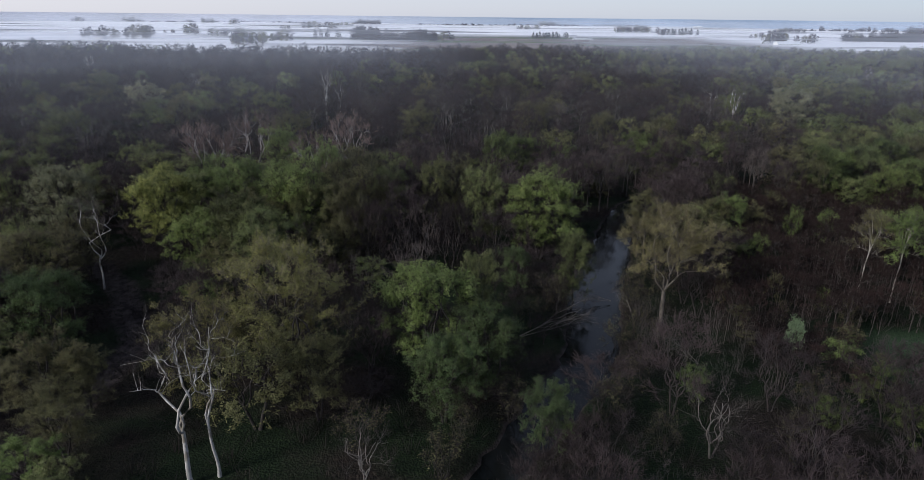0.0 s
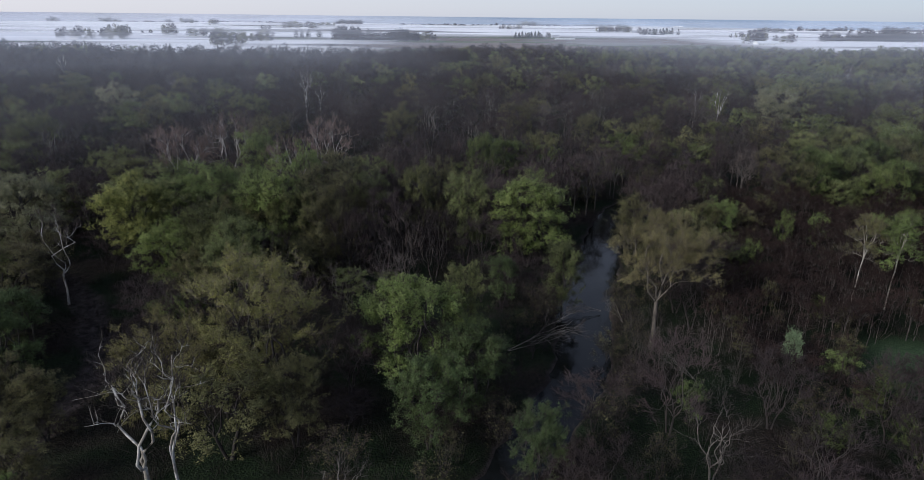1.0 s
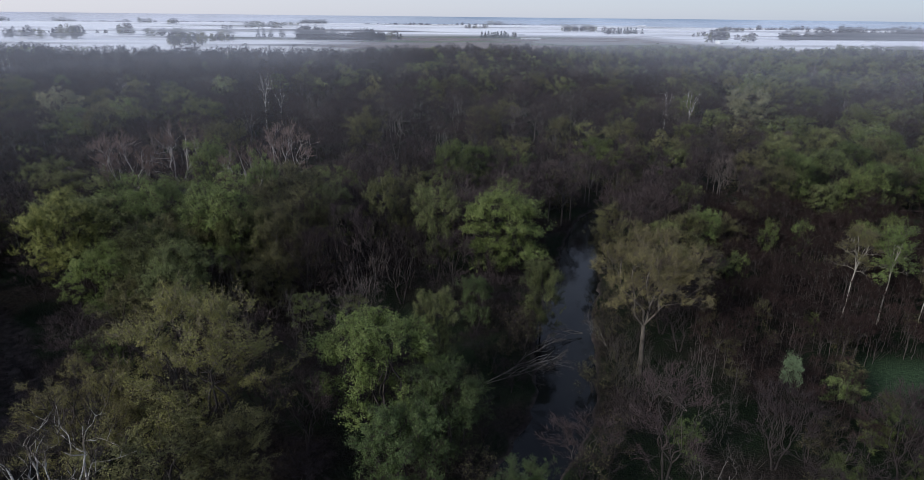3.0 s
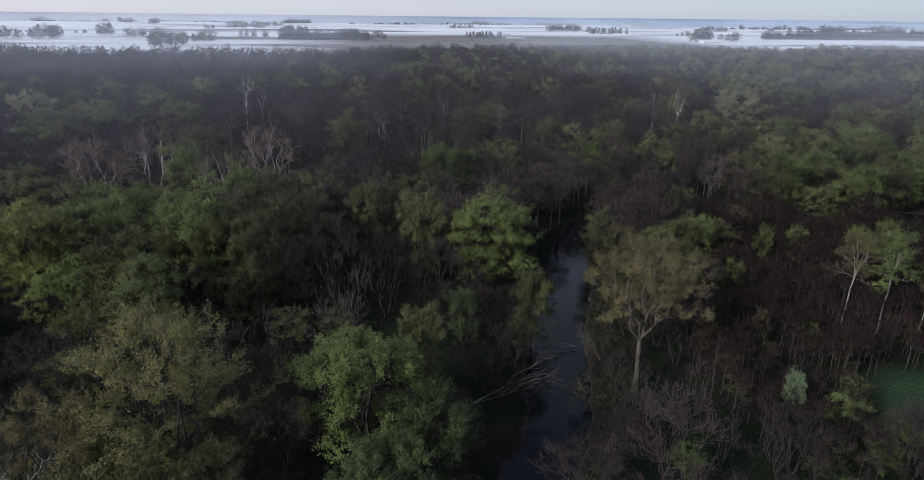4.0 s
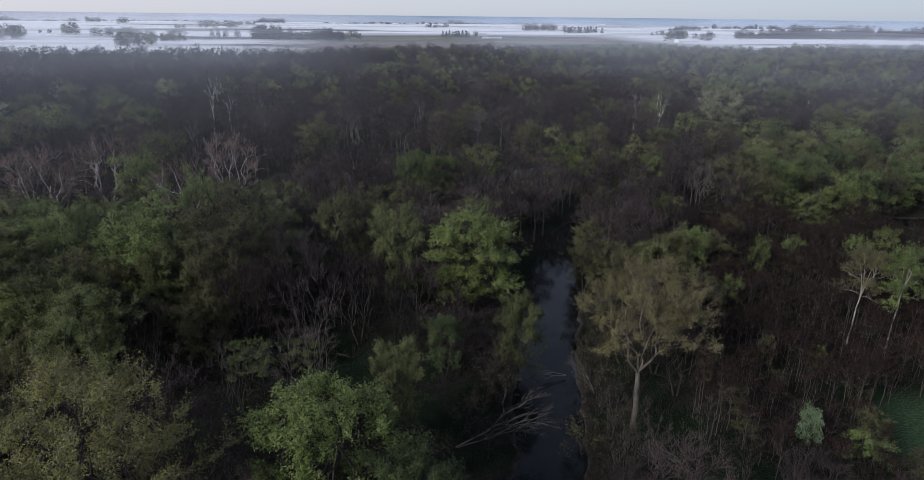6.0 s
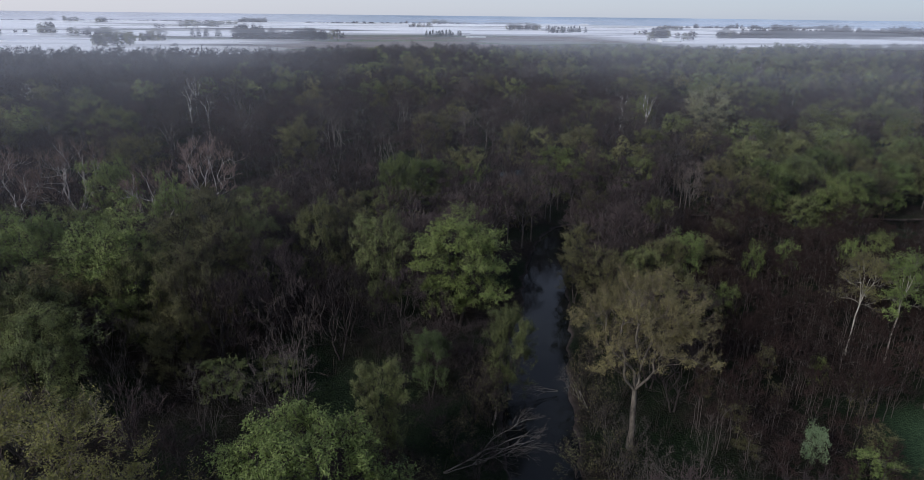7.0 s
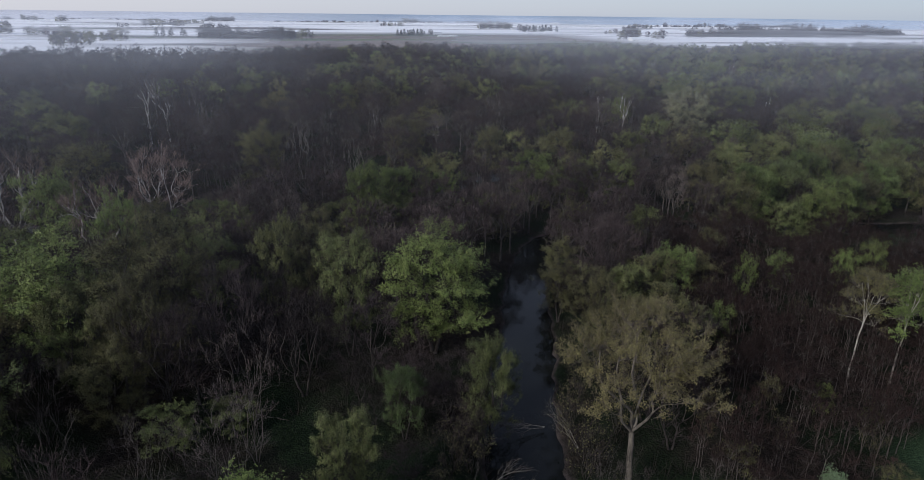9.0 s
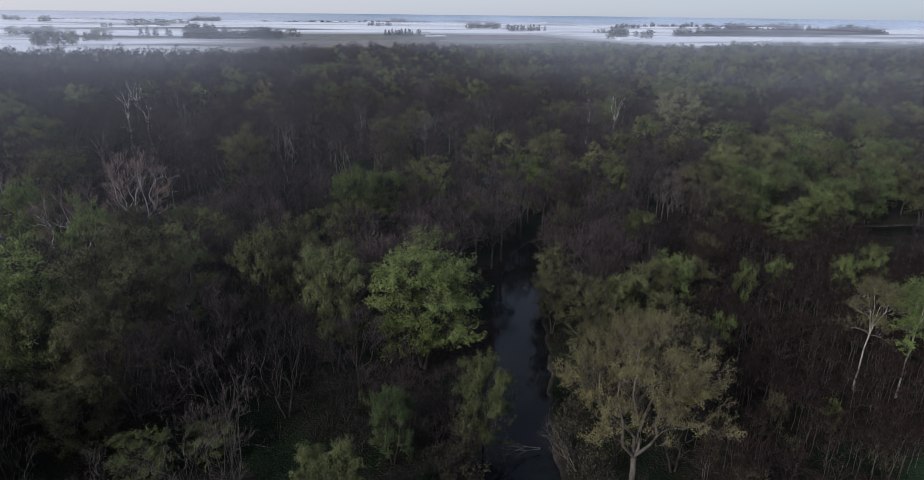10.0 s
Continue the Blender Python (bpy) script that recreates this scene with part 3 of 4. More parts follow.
SYCAMORE = Kind("sycamore", "sycamore", "bare sycamore with crooked white limbs", WHITE_BARK, GREY_TWIG, None, 3, 24, 5.5, stems=1, low=0.3, fork=0.33, scaffolds=3, lobes=10, sprays=5, twigs=5, fine=2, lobe=0.3, girth=0.0105, limb=1.05, wig=0.048, deep=1.4, inner=0.25, ragged=0.3, broom=0.7, twig_w=0.06)
POPLAR = Kind("white_poplar", "poplar", "slender pale-stemmed poplar with thin yellow-green top", CREAM_BARK, GREY_TWIG, TAN, 2, 19, 3.3, 6, 0.13, stems=1, low=0.3, fork=0.5, scaffolds=4, lobes=15, sprays=6, twigs=5, fine=2, lobe=0.4, deep=1.6, girth=0.0055, limb=1.2, broom=0.9, wig=0.008)
POPLAR_GREEN = Kind("white_poplar", "poplar", "pale-stemmed poplar with bright yellow-green leaves", CREAM_BARK, GREY_TWIG, BRIGHT, 1, 19, 3.3, 8, 0.14, stems=1, low=0.28, fork=0.45, scaffolds=4, lobes=16, sprays=6, twigs=5, fine=2, lobe=0.4, deep=1.6, girth=0.006, limb=1.2, broom=0.9, wig=0.008)
WILLOW = Kind("grey_willow", "willow", T_CATKIN, BARK, GREY_TWIG, CATKIN, 2, 22, 8.0, 7, 0.17, stems=1, low=0.1, fork=0.28, scaffolds=5, girth=0.02, ragged=0.3, **FULL)
BUSH = Kind("bush", "bush", "bush with pale yellow-green spring leaves", BARK, TWIG, BRIGHT, 3, 7, 3.2, 6, 0.12, stems=3, low=0.08, fork=0.1, lobes=13, sprays=6, twigs=5, fine=1, lobe=0.4, girth=0.012, twig_len=0.7, twig_w=0.035, broom=0.7)
BROWN_BUSH = Kind("bush", "bush", "bare brown bush with a few opening buds", BARK, TWIG, OLIVE, 3, 8, 3.4, 1, 0.14, 0.5, stems=3, low=0.06, fork=0.1, lobes=14, sprays=6, twigs=6, fine=2, lobe=0.4, girth=0.012, twig_len=0.9, twig_w=0.04, broom=0.7)
PALE_BUSH = Kind("willow_bush", "willow", "small willow bush with whitish spring leaves", BARK, GREY_TWIG, WHITISH, 1, 7, 2.2, 6, 0.15, stems=3, low=0.3, fork=0.15, lobes=13, sprays=5, twigs=5, fine=1, lobe=0.42, girth=0.012, twig_len=0.7)
SAPLING = Kind("sapling", "sapling", "thin sapling with reddish-brown bare twigs", THICKET_BARK, RED_TWIG, None, 5, 11, 2.5, stems=1, low=0.38, fork=0.5, scaffolds=3, lobes=7, sprays=4, twigs=5, fine=3, lobe=0.45, deep=1.5, girth=0.0065, broom=0.85, wig=0.008, twig_len=1.0, twig_w=0.05, sides=(4, 3), thin=True)
GREEN_SAPLING = Kind("sapling", "sapling", "slim sapling with a few olive young leaves", THICKET_BARK, RED_TWIG, OLIVE, 2, 14, 3.0, 3, 0.18, 0.3, stems=1, low=0.35, fork=0.45, scaffolds=3, lobes=10, sprays=5, twigs=5, fine=2, lobe=0.42, girth=0.007, broom=0.8, wig=0.015, twig_len=1.0, sides=(4, 3), thin=True)
YELLOW_MAPLE = Kind("silver_maple", "maple tree", "maple tree in yellow-green spring leaf", BARK, TWIG, YELLOW, 1, 20, 7.0, 10, 0.14, stems=1, low=0.12, fork=0.3, ragged=0.3, **FULL)
DEAD = Kind("dead_tree", "dead tree", "big dead tree with spreading bleached limbs and reddish twigs", PALE_LIMB, RUSSET_TWIG, None, 3, 24, 9.0, stems=1, low=0.2, fork=0.3, scaffolds=6, lobes=24, sprays=6, twigs=6, fine=3, lobe=0.28, girth=0.015, limb=0.9, wig=0.035, broom=0.35, twig_len=1.6, twig_w=0.085)
SNAG = Kind("white_snag", "dead tree", "tall dead tree with a white stem and forked white limbs", WHITE_BARK, GREY_TWIG, None, 3, 26, 5.0, stems=1, low=0.4, fork=0.5, scaffolds=4, lobes=9, sprays=4, twigs=3, fine=1, lobe=0.3, deep=1.4, girth=0.011, limb=0.95, wig=0.018, broom=0.85, twig_w=0.09)
# plainer shapes of the same sorts, for the trees between
MAPLE_B = Kind("maple_tree", "maple tree", T_MAPLE, BARK, TWIG, GREEN, 5, 17, 6.0, 9, 0.18, stems=2, low=0.1, fork=0.22, ragged=0.3, **LITE)
BRIGHT_B = Kind("silver_maple", "maple tree", T_BRIGHT, BARK, TWIG, BRIGHT, 3, 17, 6.0, 9, 0.18, stems=2, low=0.1, fork=0.22, ragged=0.3, **LITE)
ELM_B = Kind("elm_tree", "elm tree", T_ELM, BARK, TWIG, OLIVE, 5, 17, 6.0, 8, 0.175, stems=2, low=0.1, fork=0.22, ragged=0.3, broom=0.7, **LITE)
BARE_B = Kind("bare_tree", "bare tree", T_BARE, BARK, TWIG, None, 6, 17, 5.5, stems=2, low=0.12, fork=0.2, lobes=16, sprays=6, twigs=6, fine=4, lobe=0.36, girth=0.0105, broom=0.65, twig_len=1.4, twig_w=0.05, sides=(5, 4), thin=True)
GREY_B = Kind("grey_bare_tree", "bare tree", T_GREY, PALE_BARK, GREY_TWIG, None, 3, 17, 6.0, stems=2, low=0.25, fork=0.25, scaffolds=4, lobes=13, sprays=5, twigs=4, fine=2, lobe=0.34, girth=0.012, limb=1.2, broom=0.6, twig_len=1.4, twig_w=0.045, sides=(5, 4))
PALE_B = Kind("grey_willow", "willow", T_WILLOW, BARK, GREY_TWIG, PALE, 3, 17, 6.0, 8, 0.18, stems=2, low=0.1, fork=0.22, ragged=0.3, **LITE)

TAKEN = []
count = [0]


def stand(kind, x, y, high, wide, label="", tilt=0.0):
    """A tree that can be told apart in the wood."""
    count[0] += 1
    TAKEN.append((x, y, wide))
    return kind.plant(x, y, high, wide, 0.0 if kind is COTTONWOOD else (count[0] * 2.399) % 6.28, count[0], label=label, tilt=tilt)


# by the river and in front
stand(BRIGHT_MAPLE, -4.5, 92.5, 21, 8.6)
stand(DEEP_MAPLE, 4.5, 86, 16, 5.5)
stand(DEEP_MAPLE, -2, 79, 15.5, 5.5)
stand(MAPLE, 3.8, 108.5, 17.5, 3.9)
stand(GOLD_ELM, -28, 89.5, 26.5, 10.8)
stand(GOLD_ELM, -38.5, 82, 20.5, 7.0)
stand(ELM, -21, 80, 15, 4.6)
stand(SYCAMORE, -34.8, 66, 25.8, 5.6)
stand(SYCAMORE, -31.6, 67.4, 26.2, 5.0)
stand(YELLOW_MAPLE, -70.5, 143, 24.5, 7.6)
stand(MAPLE, -48, 131, 22.5, 7.6)
stand(MAPLE, -40.5, 120, 20.5, 6.0)
stand(BRIGHT_MAPLE, -58, 131, 17, 6.5)
stand(BRIGHT_MAPLE, 20.5, 149, 23.4, 9.6)
stand(MAPLE, 25, 124.5, 17.3, 3.9)
stand(COTTONWOOD, 39, 108.3, 26, 9.2)
stand(POPLAR, 88.5, 126.3, 20.5, 3.8)
stand(POPLAR_GREEN, 93.6, 123, 21.5, 4.0)
stand(POPLAR, 99, 119.5, 17, 2.8)
stand(DEEP_MAPLE, 12.4, 71.8, 11.6, 3.5)
stand(GREY_B, 35.5, 72, 12.5, 6.0)
stand(GREY_BARE, 26, 60, 8.5, 4.5)
stand(GREY_B, -12.2, 66, 9.8, 5.0)
stand(SYCAMORE, -79.6, 128, 23, 5.0)
stand(ELM, -85, 132, 16, 4.5)
stand(WILLOW, -97, 146, 25, 8.2)
stand(PALE_BUSH, 59.3, 98, 9.2, 1.7)
stand(BUSH, 66.5, 95, 7.0, 3.2)
stand(BUSH, 70, 88, 6.0, 2.6)
stand(BUSH, 70, 137, 11.2, 2.4)
stand(GREY_BARE, -9.6, 113.5, 18.6, 6.4)
stand(GREY_BARE, -8.3, 124, 22.5, 5.4)
stand(BARE, -2.3, 139, 19, 6.5)
stand(DEEP_MAPLE, 12.2, 125, 12.2, 3.2)
stand(BROWN_BUSH, 17.3, 116, 9.2, 3.4)
stand(BROWN_BUSH, 8.5, 100, 8.0, 3.0)
stand(MAPLE_B, -19.8, 127, 8.5, 4.2)
stand(GREY_BARE, -20, 118, 14, 5.0)
stand(GREY_BARE, -31, 118, 15, 5.5)
stand(ELM, -26.4, 141, 22.5, 6.0)
stand(MAPLE, -35.5, 146, 21.5, 6.0)
stand(ELM, -28, 134, 16, 5.4)
stand(GREY_BARE, -37.5, 134, 15, 5.5)
# the green rise along the thicket's far edge
for bx, by, bh, bw, sort in ((50, 146, 16, 4.6, ELM), (57, 148, 15, 4.0, MAPLE), (63.5, 149.5, 16.4, 4.4, ELM), (68.5, 152, 16.5, 4.6, BRIGHT_MAPLE), (47, 156, 14, 4.0, ELM), (48, 138, 12, 3.8, ELM), (55, 140, 12, 3.6, ELM),
                             (77, 155, 13.5, 3.4, ELM), (86, 153, 13, 2.6, BUSH), (63, 190, 15.4, 4.8, ELM), (72, 178, 13, 4.0, ELM), (80, 186, 14, 4.2, MAPLE), (110, 153, 12.5, 3.0, BUSH), (121, 157, 12.5, 3.4, BUSH), (98, 158, 11, 3.0, BUSH),
                             (66.5, 136.5, 9.5, 2.4, BUSH), (52, 170, 13, 4.2, ELM), (90, 172, 12, 3.6, ELM)):
    stand(sort, bx, by, bh, bw)
# brush along both banks
for bx, by, bh in ((16, 104, 6.5), (20, 116, 8), (21.5, 122, 7), (10, 92, 7.5), (-2, 67, 8), (0, 74, 7), (8, 81, 8), (5, 96, 6), (14, 110, 6), (33.5, 101, 9), (34.8, 112, 10), (36, 121, 9.5), (31, 92, 8), (27, 86, 8),
                   (41.5, 131, 8), (22, 78, 9), (17, 70, 9), (43, 120, 9), (45, 128, 10), (30, 104.5, 7)):
    stand(BROWN_BUSH if (bx + by) % 3 else BARE, bx, by, bh, 3.2)
for bx, by, bh in ((36.5, 103, 11), (34.5, 106, 10), (37.6, 99, 9), (33, 96, 9.5), (40.5, 96.5, 8.8), (46, 101, 10), (49, 95, 9), (44, 89, 8), (38, 84, 7.5), (52, 88, 8)):
    stand(GREY_BARE, bx, by, bh, 2.6)
for bx, by, bh in ((55, 78, 6), (64.5, 75, 8), (48, 74, 6), (58, 86, 6.5), (42, 66, 6.5), (50, 64, 6), (29, 73, 7), (65.5, 86, 4.5), (76, 84, 5.5), (37.5, 86, 6)):
    stand(BUSH if (bx + by) % 2 else BROWN_BUSH, bx, by, bh, 2.8)
# dead trees down over the water and in the brush
for fx, fy, fz, fl, fturn, fup in ((12.2, 106.8, 0.2, 17, -8, 62), (36, 118, 0.3, 10, 100, 76), (42.5, 97, 0.3, 9, 160, 55), (33, 124, -0.3, 9, 185, 80)):
    log = new("fallen_tree")
    k = fl / 18
    log.matrix_world = Matrix.Translation((fx, fy, fz)) @ Matrix.Rotation(radians(fturn), 4, "Z") @ Matrix.Rotation(radians(fup), 4, "Y") @ Matrix.Diagonal((k * 0.7, k * 0.7, k, 1))
    piece("trunk", GREY_B.made[0][0], log)
    piece("crown", GREY_B.made[0][1], log)
    tagged(log, "fallen dead tree with bleached grey branches by the water", "fallen tree", "fallen trees", "thing")
for bx, by, bh in ((63, 128, 7), (76, 118, 6), (84, 116, 5), (76, 108, 5), (64, 112, 6), (104, 140, 8), (92, 144, 7)):
    stand(BUSH if by % 4 else BROWN_BUSH, bx, by, bh, 2.0)
# the leafy side by the gully
stand(ELM, -80, 112, 20, 8.0)
stand(DEEP_MAPLE, -71, 97, 17, 6.5)
stand(ELM, -62, 80, 15, 6.5)
stand(PALE_B, -77, 86, 15, 6.0)
stand(ELM, -57, 82, 11.5, 4.0)
stand(ELM, -54, 71, 12, 4.5)
stand(MAPLE, -90, 121, 18, 7.0)
stand(MAPLE, -93, 108, 15, 6.5)
stand(BARE, -50, 97, 13, 5.0)
stand(BARE, -47, 108, 14, 5.0)
stand(PALE_B, -47.1, 59, 9.6, 3.4)
# behind them
stand(BRIGHT_MAPLE, -42, 151, 27.4, 9.4)
stand(ELM, -27, 155, 27.2, 9.4)
stand(BRIGHT_MAPLE, -57, 157, 24, 7.0)
stand(BRIGHT_MAPLE, -68, 163, 22, 7.0)
stand(PALE_B, -20.5, 165, 24, 6.4)
stand(BRIGHT_MAPLE, -56.5, 197, 25.4, 6.8)
stand(BRIGHT_MAPLE, -40, 184, 24, 5.2)
stand(MAPLE, 5.5, 151, 24.4, 5.8)
stand(PALE_B, -7, 163, 24.6, 5.0)
stand(ELM, -1, 168, 23.5, 5.2)
stand(BARE, 9, 165, 19, 6.0)
stand(BARE, -14, 148, 20, 6.5)
stand(BARE, -14, 178, 21, 6.5)
stand(BRIGHT_MAPLE, 12, 206, 23, 5.4)
stand(BRIGHT_MAPLE, 9.5, 196, 17, 4.0)
stand(DEAD, -70, 206, 29.5, 10.0)
stand(DEAD, -38.5, 213, 29, 9.5)
stand(DEAD, -79, 193, 26.5, 9.5)
stand(DEAD, -46, 190, 25.5, 8.5)
stand(DEAD, -100, 236, 24, 8.0)
stand(SNAG, -76.5, 358, 26.5, 6.0)
stand(SNAG, -67, 352, 23, 5.0)
stand(SNAG, 137, 318, 27, 5.5)
stand(SNAG, 131.5, 334, 25, 5.0)
stand(ELM, -18, 256, 26.2, 7.6)
stand(WILLOW, -156, 314, 27, 10.5)
stand(MAPLE, -152, 241, 24, 9.0)
stand(WILLOW, 149, 286, 31, 10.5)
stand(ELM, 31, 274, 24.5, 8.5)
stand(PALE_B, 76, 286, 17, 6.0)
stand(PALE_B, 42, 247, 16, 4.5)
stand(ELM, 60, 263, 22, 6.5)
stand(MAPLE, 84, 232, 17, 4.0)
stand(PALE_B, 100, 236, 17, 4.2)
stand(BARE, 30, 205, 20, 7.0)
stand(BARE, 44, 222, 20, 7.0)
stand(BARE, -28, 232, 24, 8.0)
stand(BARE, -5, 226, 22, 8.0)
# the bright stand beyond the thicket
for bx, by, bh, bw, sort in ((104, 191, 18, 5.0, BARE), (110, 193, 20.3, 6.0, ELM), (117, 195, 21, 6.5, BRIGHT_MAPLE), (125, 203, 21, 6.5, BRIGHT_MAPLE), (135, 206, 21.5, 7.0, MAPLE), (146, 211, 21, 7.0, BRIGHT_MAPLE), (157, 214, 21, 7.0, ELM),
                             (131, 186, 17.5, 6.0, BRIGHT_MAPLE), (141, 190, 18.5, 6.5, BRIGHT_MAPLE), (152, 196, 19.5, 6.5, ELM), (164, 202, 20, 7.0, BRIGHT_MAPLE), (121, 184, 14, 5.0, MAPLE), (176, 210, 20, 7.0, MAPLE), (187, 218, 20, 7.0, ELM),
                             (169, 226, 21, 7.5, BRIGHT_MAPLE), (198, 230, 20, 7.5, BRIGHT_MAPLE), (127, 222, 21, 7.0, MAPLE), (112, 212, 19, 6.0, ELM), (182, 199, 18, 6.5, ELM), (150, 232, 21, 7.0, MAPLE)):
    stand(sort, bx, by, bh, bw)


# tall ones that stand out of the wood beyond
wide_rng = np.random.default_rng(97)
for i in range(90):
    ty = wide_rng.uniform(215, 440)
    tx = wide_rng.uniform(-0.72 * ty, 0.82 * ty)
    if any((tx - a) ** 2 + (ty - b) ** 2 < 17 ** 2 for a, b, q in TAKEN):
        continue
    stand((ELM_B, MAPLE_B, BARE_B, BARE_B, PALE_B if tx > 60 else ELM_B, GREY_B, BARE_B)[i % 7], tx, ty, wide_rng.uniform(20, 26), wide_rng.uniform(7.0, 10.5))


# ---- the wood between them ----
rng = np.random.default_rng(11)


def tone(x, y, k):
    """Slow patches over the wood, -1 to 1."""
    return math.sin(x / 37 + k) * math.cos(y / 43 + 2 * k) * 0.6 + math.sin(x / 91 - y / 77 + 3 * k) * 0.4


def in_thicket(x, y):
    return 46 + max(0, 120 - y) * 0.2 < x < 135 and 84 < y < 196 and x > 38 + (y - 84) * 0.42


def in_view(x, y):
    return -(0.84 * y + 34) < x < 1.22 * (y - 40) + 62


def clear_of(x, y, gap):
    return all((x - a) ** 2 + (y - b) ** 2 > (0.62 * r + gap) ** 2 for a, b, r in TAKEN)


def choose(x, y):
    u, g = rng.random(), tone(x, y, 0.7)
    if x > 150:
        green = 0.6
    elif x < -45 and y < 170:
        green = 0.38
    elif x < -55 and y < 236:
        green = 0.26
    elif -60 < x < -12 and 135 < y < 215:
        green = 0.26
    elif x > -22 and y < 190:
        green = 0.03
    else:
        green = 0.13
    green += (0.18 if green > 0.1 else 0.05) * g
    if x < -58 and u < 0.22:
        return PALE_B
    if u < green * 0.55:
        return BRIGHT_B if u < green * 0.2 else MAPLE_B
    if u < green:
        return ELM_B
    if u < green + 0.06 and (y > 110 and not -25 < x < 40):
        return GREY_B
    return BARE_B


SPLIT = 236
spots = []
for iy in range(int((SPLIT - 36) / 6.6)):
    for ix in range(-40, 60):
        x, y = (ix + rng.uniform(-0.38, 0.38)) * 7.0, 36 + (iy + rng.uniform(-0.38, 0.38)) * 6.6
        if in_view(x, y):
            spots.append((x, y))
spots = np.array(spots)
dry = np.minimum(bank_distance(spots[:, 0], spots[:, 1], COURSES[0][0]), bank_distance(spots[:, 0], spots[:, 1], COURSES[2][0]) - 3.5)
mid_bare = []
for (x, y), e in zip(spots, dry):
    low_spot = (-27 < x < 6 and y < 86) or math.hypot((x + 45) / 1.2, y - 75) < 10 or math.hypot(x + 66, (y - 122) / 1.4) < 7
    if x > 104 and 168 < y < 193 or (-47 < x < -18 and y < 76) or (27 < x < 52 and 126 < y < 186 and e < 7):
        continue
    if e < 1.8 or math.hypot((x - 87) / 1.4, y - 97) < 11.5 or in_thicket(x, y) or not clear_of(x, y, 3.0):
        continue
    k = choose(x, y)
    high = rng.uniform(12, 20) if e > 7 else rng.uniform(8, 12)
    if y < 75:
        high *= 0.8
    if -20 < x < 16 and 96 < y < 138:
        if rng.random() < 0.45:
            continue
        high = rng.uniform(5, 10)
    if low_spot and rng.random() < 0.6 or (15 < x < 62 and y < 84 and k is not BARE_B):
        continue
    if low_spot:
        k, high = (BARE_B, BROWN_BUSH, BARE_B)[int(rng.integers(3))], rng.uniform(4.5, 8)
    if k is BARE_B and y > 165:
        mid_bare.append((x, y))
        continue
    k.plant(x, y, high, (2.2 + 0.25 * high) * rng.uniform(0.85, 1.2), rng.uniform(0, 6.28), int(rng.integers(9)))

# the sapling thicket: near ones singly
thick = []
for iy in range(48):
    for ix in range(40):
        x, y = 44 + (ix + rng.uniform(-0.45, 0.45)) * 2.8, 84 + (iy + rng.uniform(-0.45, 0.45)) * 2.8
        if in_thicket(x, y) and math.hypot((x - 87) / 1.4, y - 97) > 11.5 and clear_of(x, y, 0.0):
            thick.append((x, y))


def mound(x, y):
    """The thicket's top rises and falls in clumps."""
    return 0.95 + 0.28 * math.sin(x / 4.3 + 1.1 * math.sin(y / 11)) * math.sin(y / 6.1 + 0.9 * math.sin(x / 9)) + 0.12 * math.sin(x / 13 - y / 17)


far_thick = []
for i, (x, y) in enumerate(thick):
    if y < 118 and rng.random() < 0.8:
        (GREEN_SAPLING if i % 11 == 0 else SAPLING).plant(x, y, mound(x, y) * (rng.uniform(7.5, 11) if y > 105 else rng.uniform(4.5, 8)), rng.uniform(1.6, 2.4), rng.uniform(0, 6.28), i, "saplings of the thicket")
    else:
        far_thick.append((x, y))


def copies(sets, places, heights, widths, turns):
    """Many plain copies of a few shapes, as one set of corners and triangles."""
    vs, ts, k = [], [], 0
    for i, (x, y) in enumerate(places):
        v, t = sets[i % len(sets)]
        c, s = math.cos(turns[i]), math.sin(turns[i])
        w = v @ np.array([[c, s, 0], [-s, c, 0], [0, 0, 1]]) * (widths[i], widths[i], heights[i])
        vs.append(w + (x, y, 0.0))
        ts.append(t + k)
        k += len(v)
    return np.concatenate(vs), np.concatenate(ts)


def raw(me):
    v = np.empty(len(me.vertices) * 3, np.float32)
    me.vertices.foreach_get("co", v)
    t = np.empty(len(me.loops), np.int32)
    me.loops.foreach_get("vertex_index", t)
    return v.reshape(-1, 3).astype(float), t.reshape(-1, 3)


n = len(far_thick)
hs, tn = rng.uniform(0.8, 1.05, n) * [mound(x, y) for x, y in far_thick], rng.uniform(0, 6.28, n)
for name, pick, mat, lab in (("thicket_stems", 0, THICKET_BARK, "dense thicket of thin brown sapling stems"), ("thicket_twigs", 1, RED_TWIG, "reddish-brown haze of bare thicket twigs")):
    v, t = copies([raw(m[pick]) for m in SAPLING.made], far_thick, hs, np.full(n, 1.0), tn)
    v[:, 2] += land(v[:, 0], v[:, 1]) if pick == 0 else 0
    tagged(new(name, mesh_of(name, v, t, [mat])), lab, "thicket", kind="stuff")


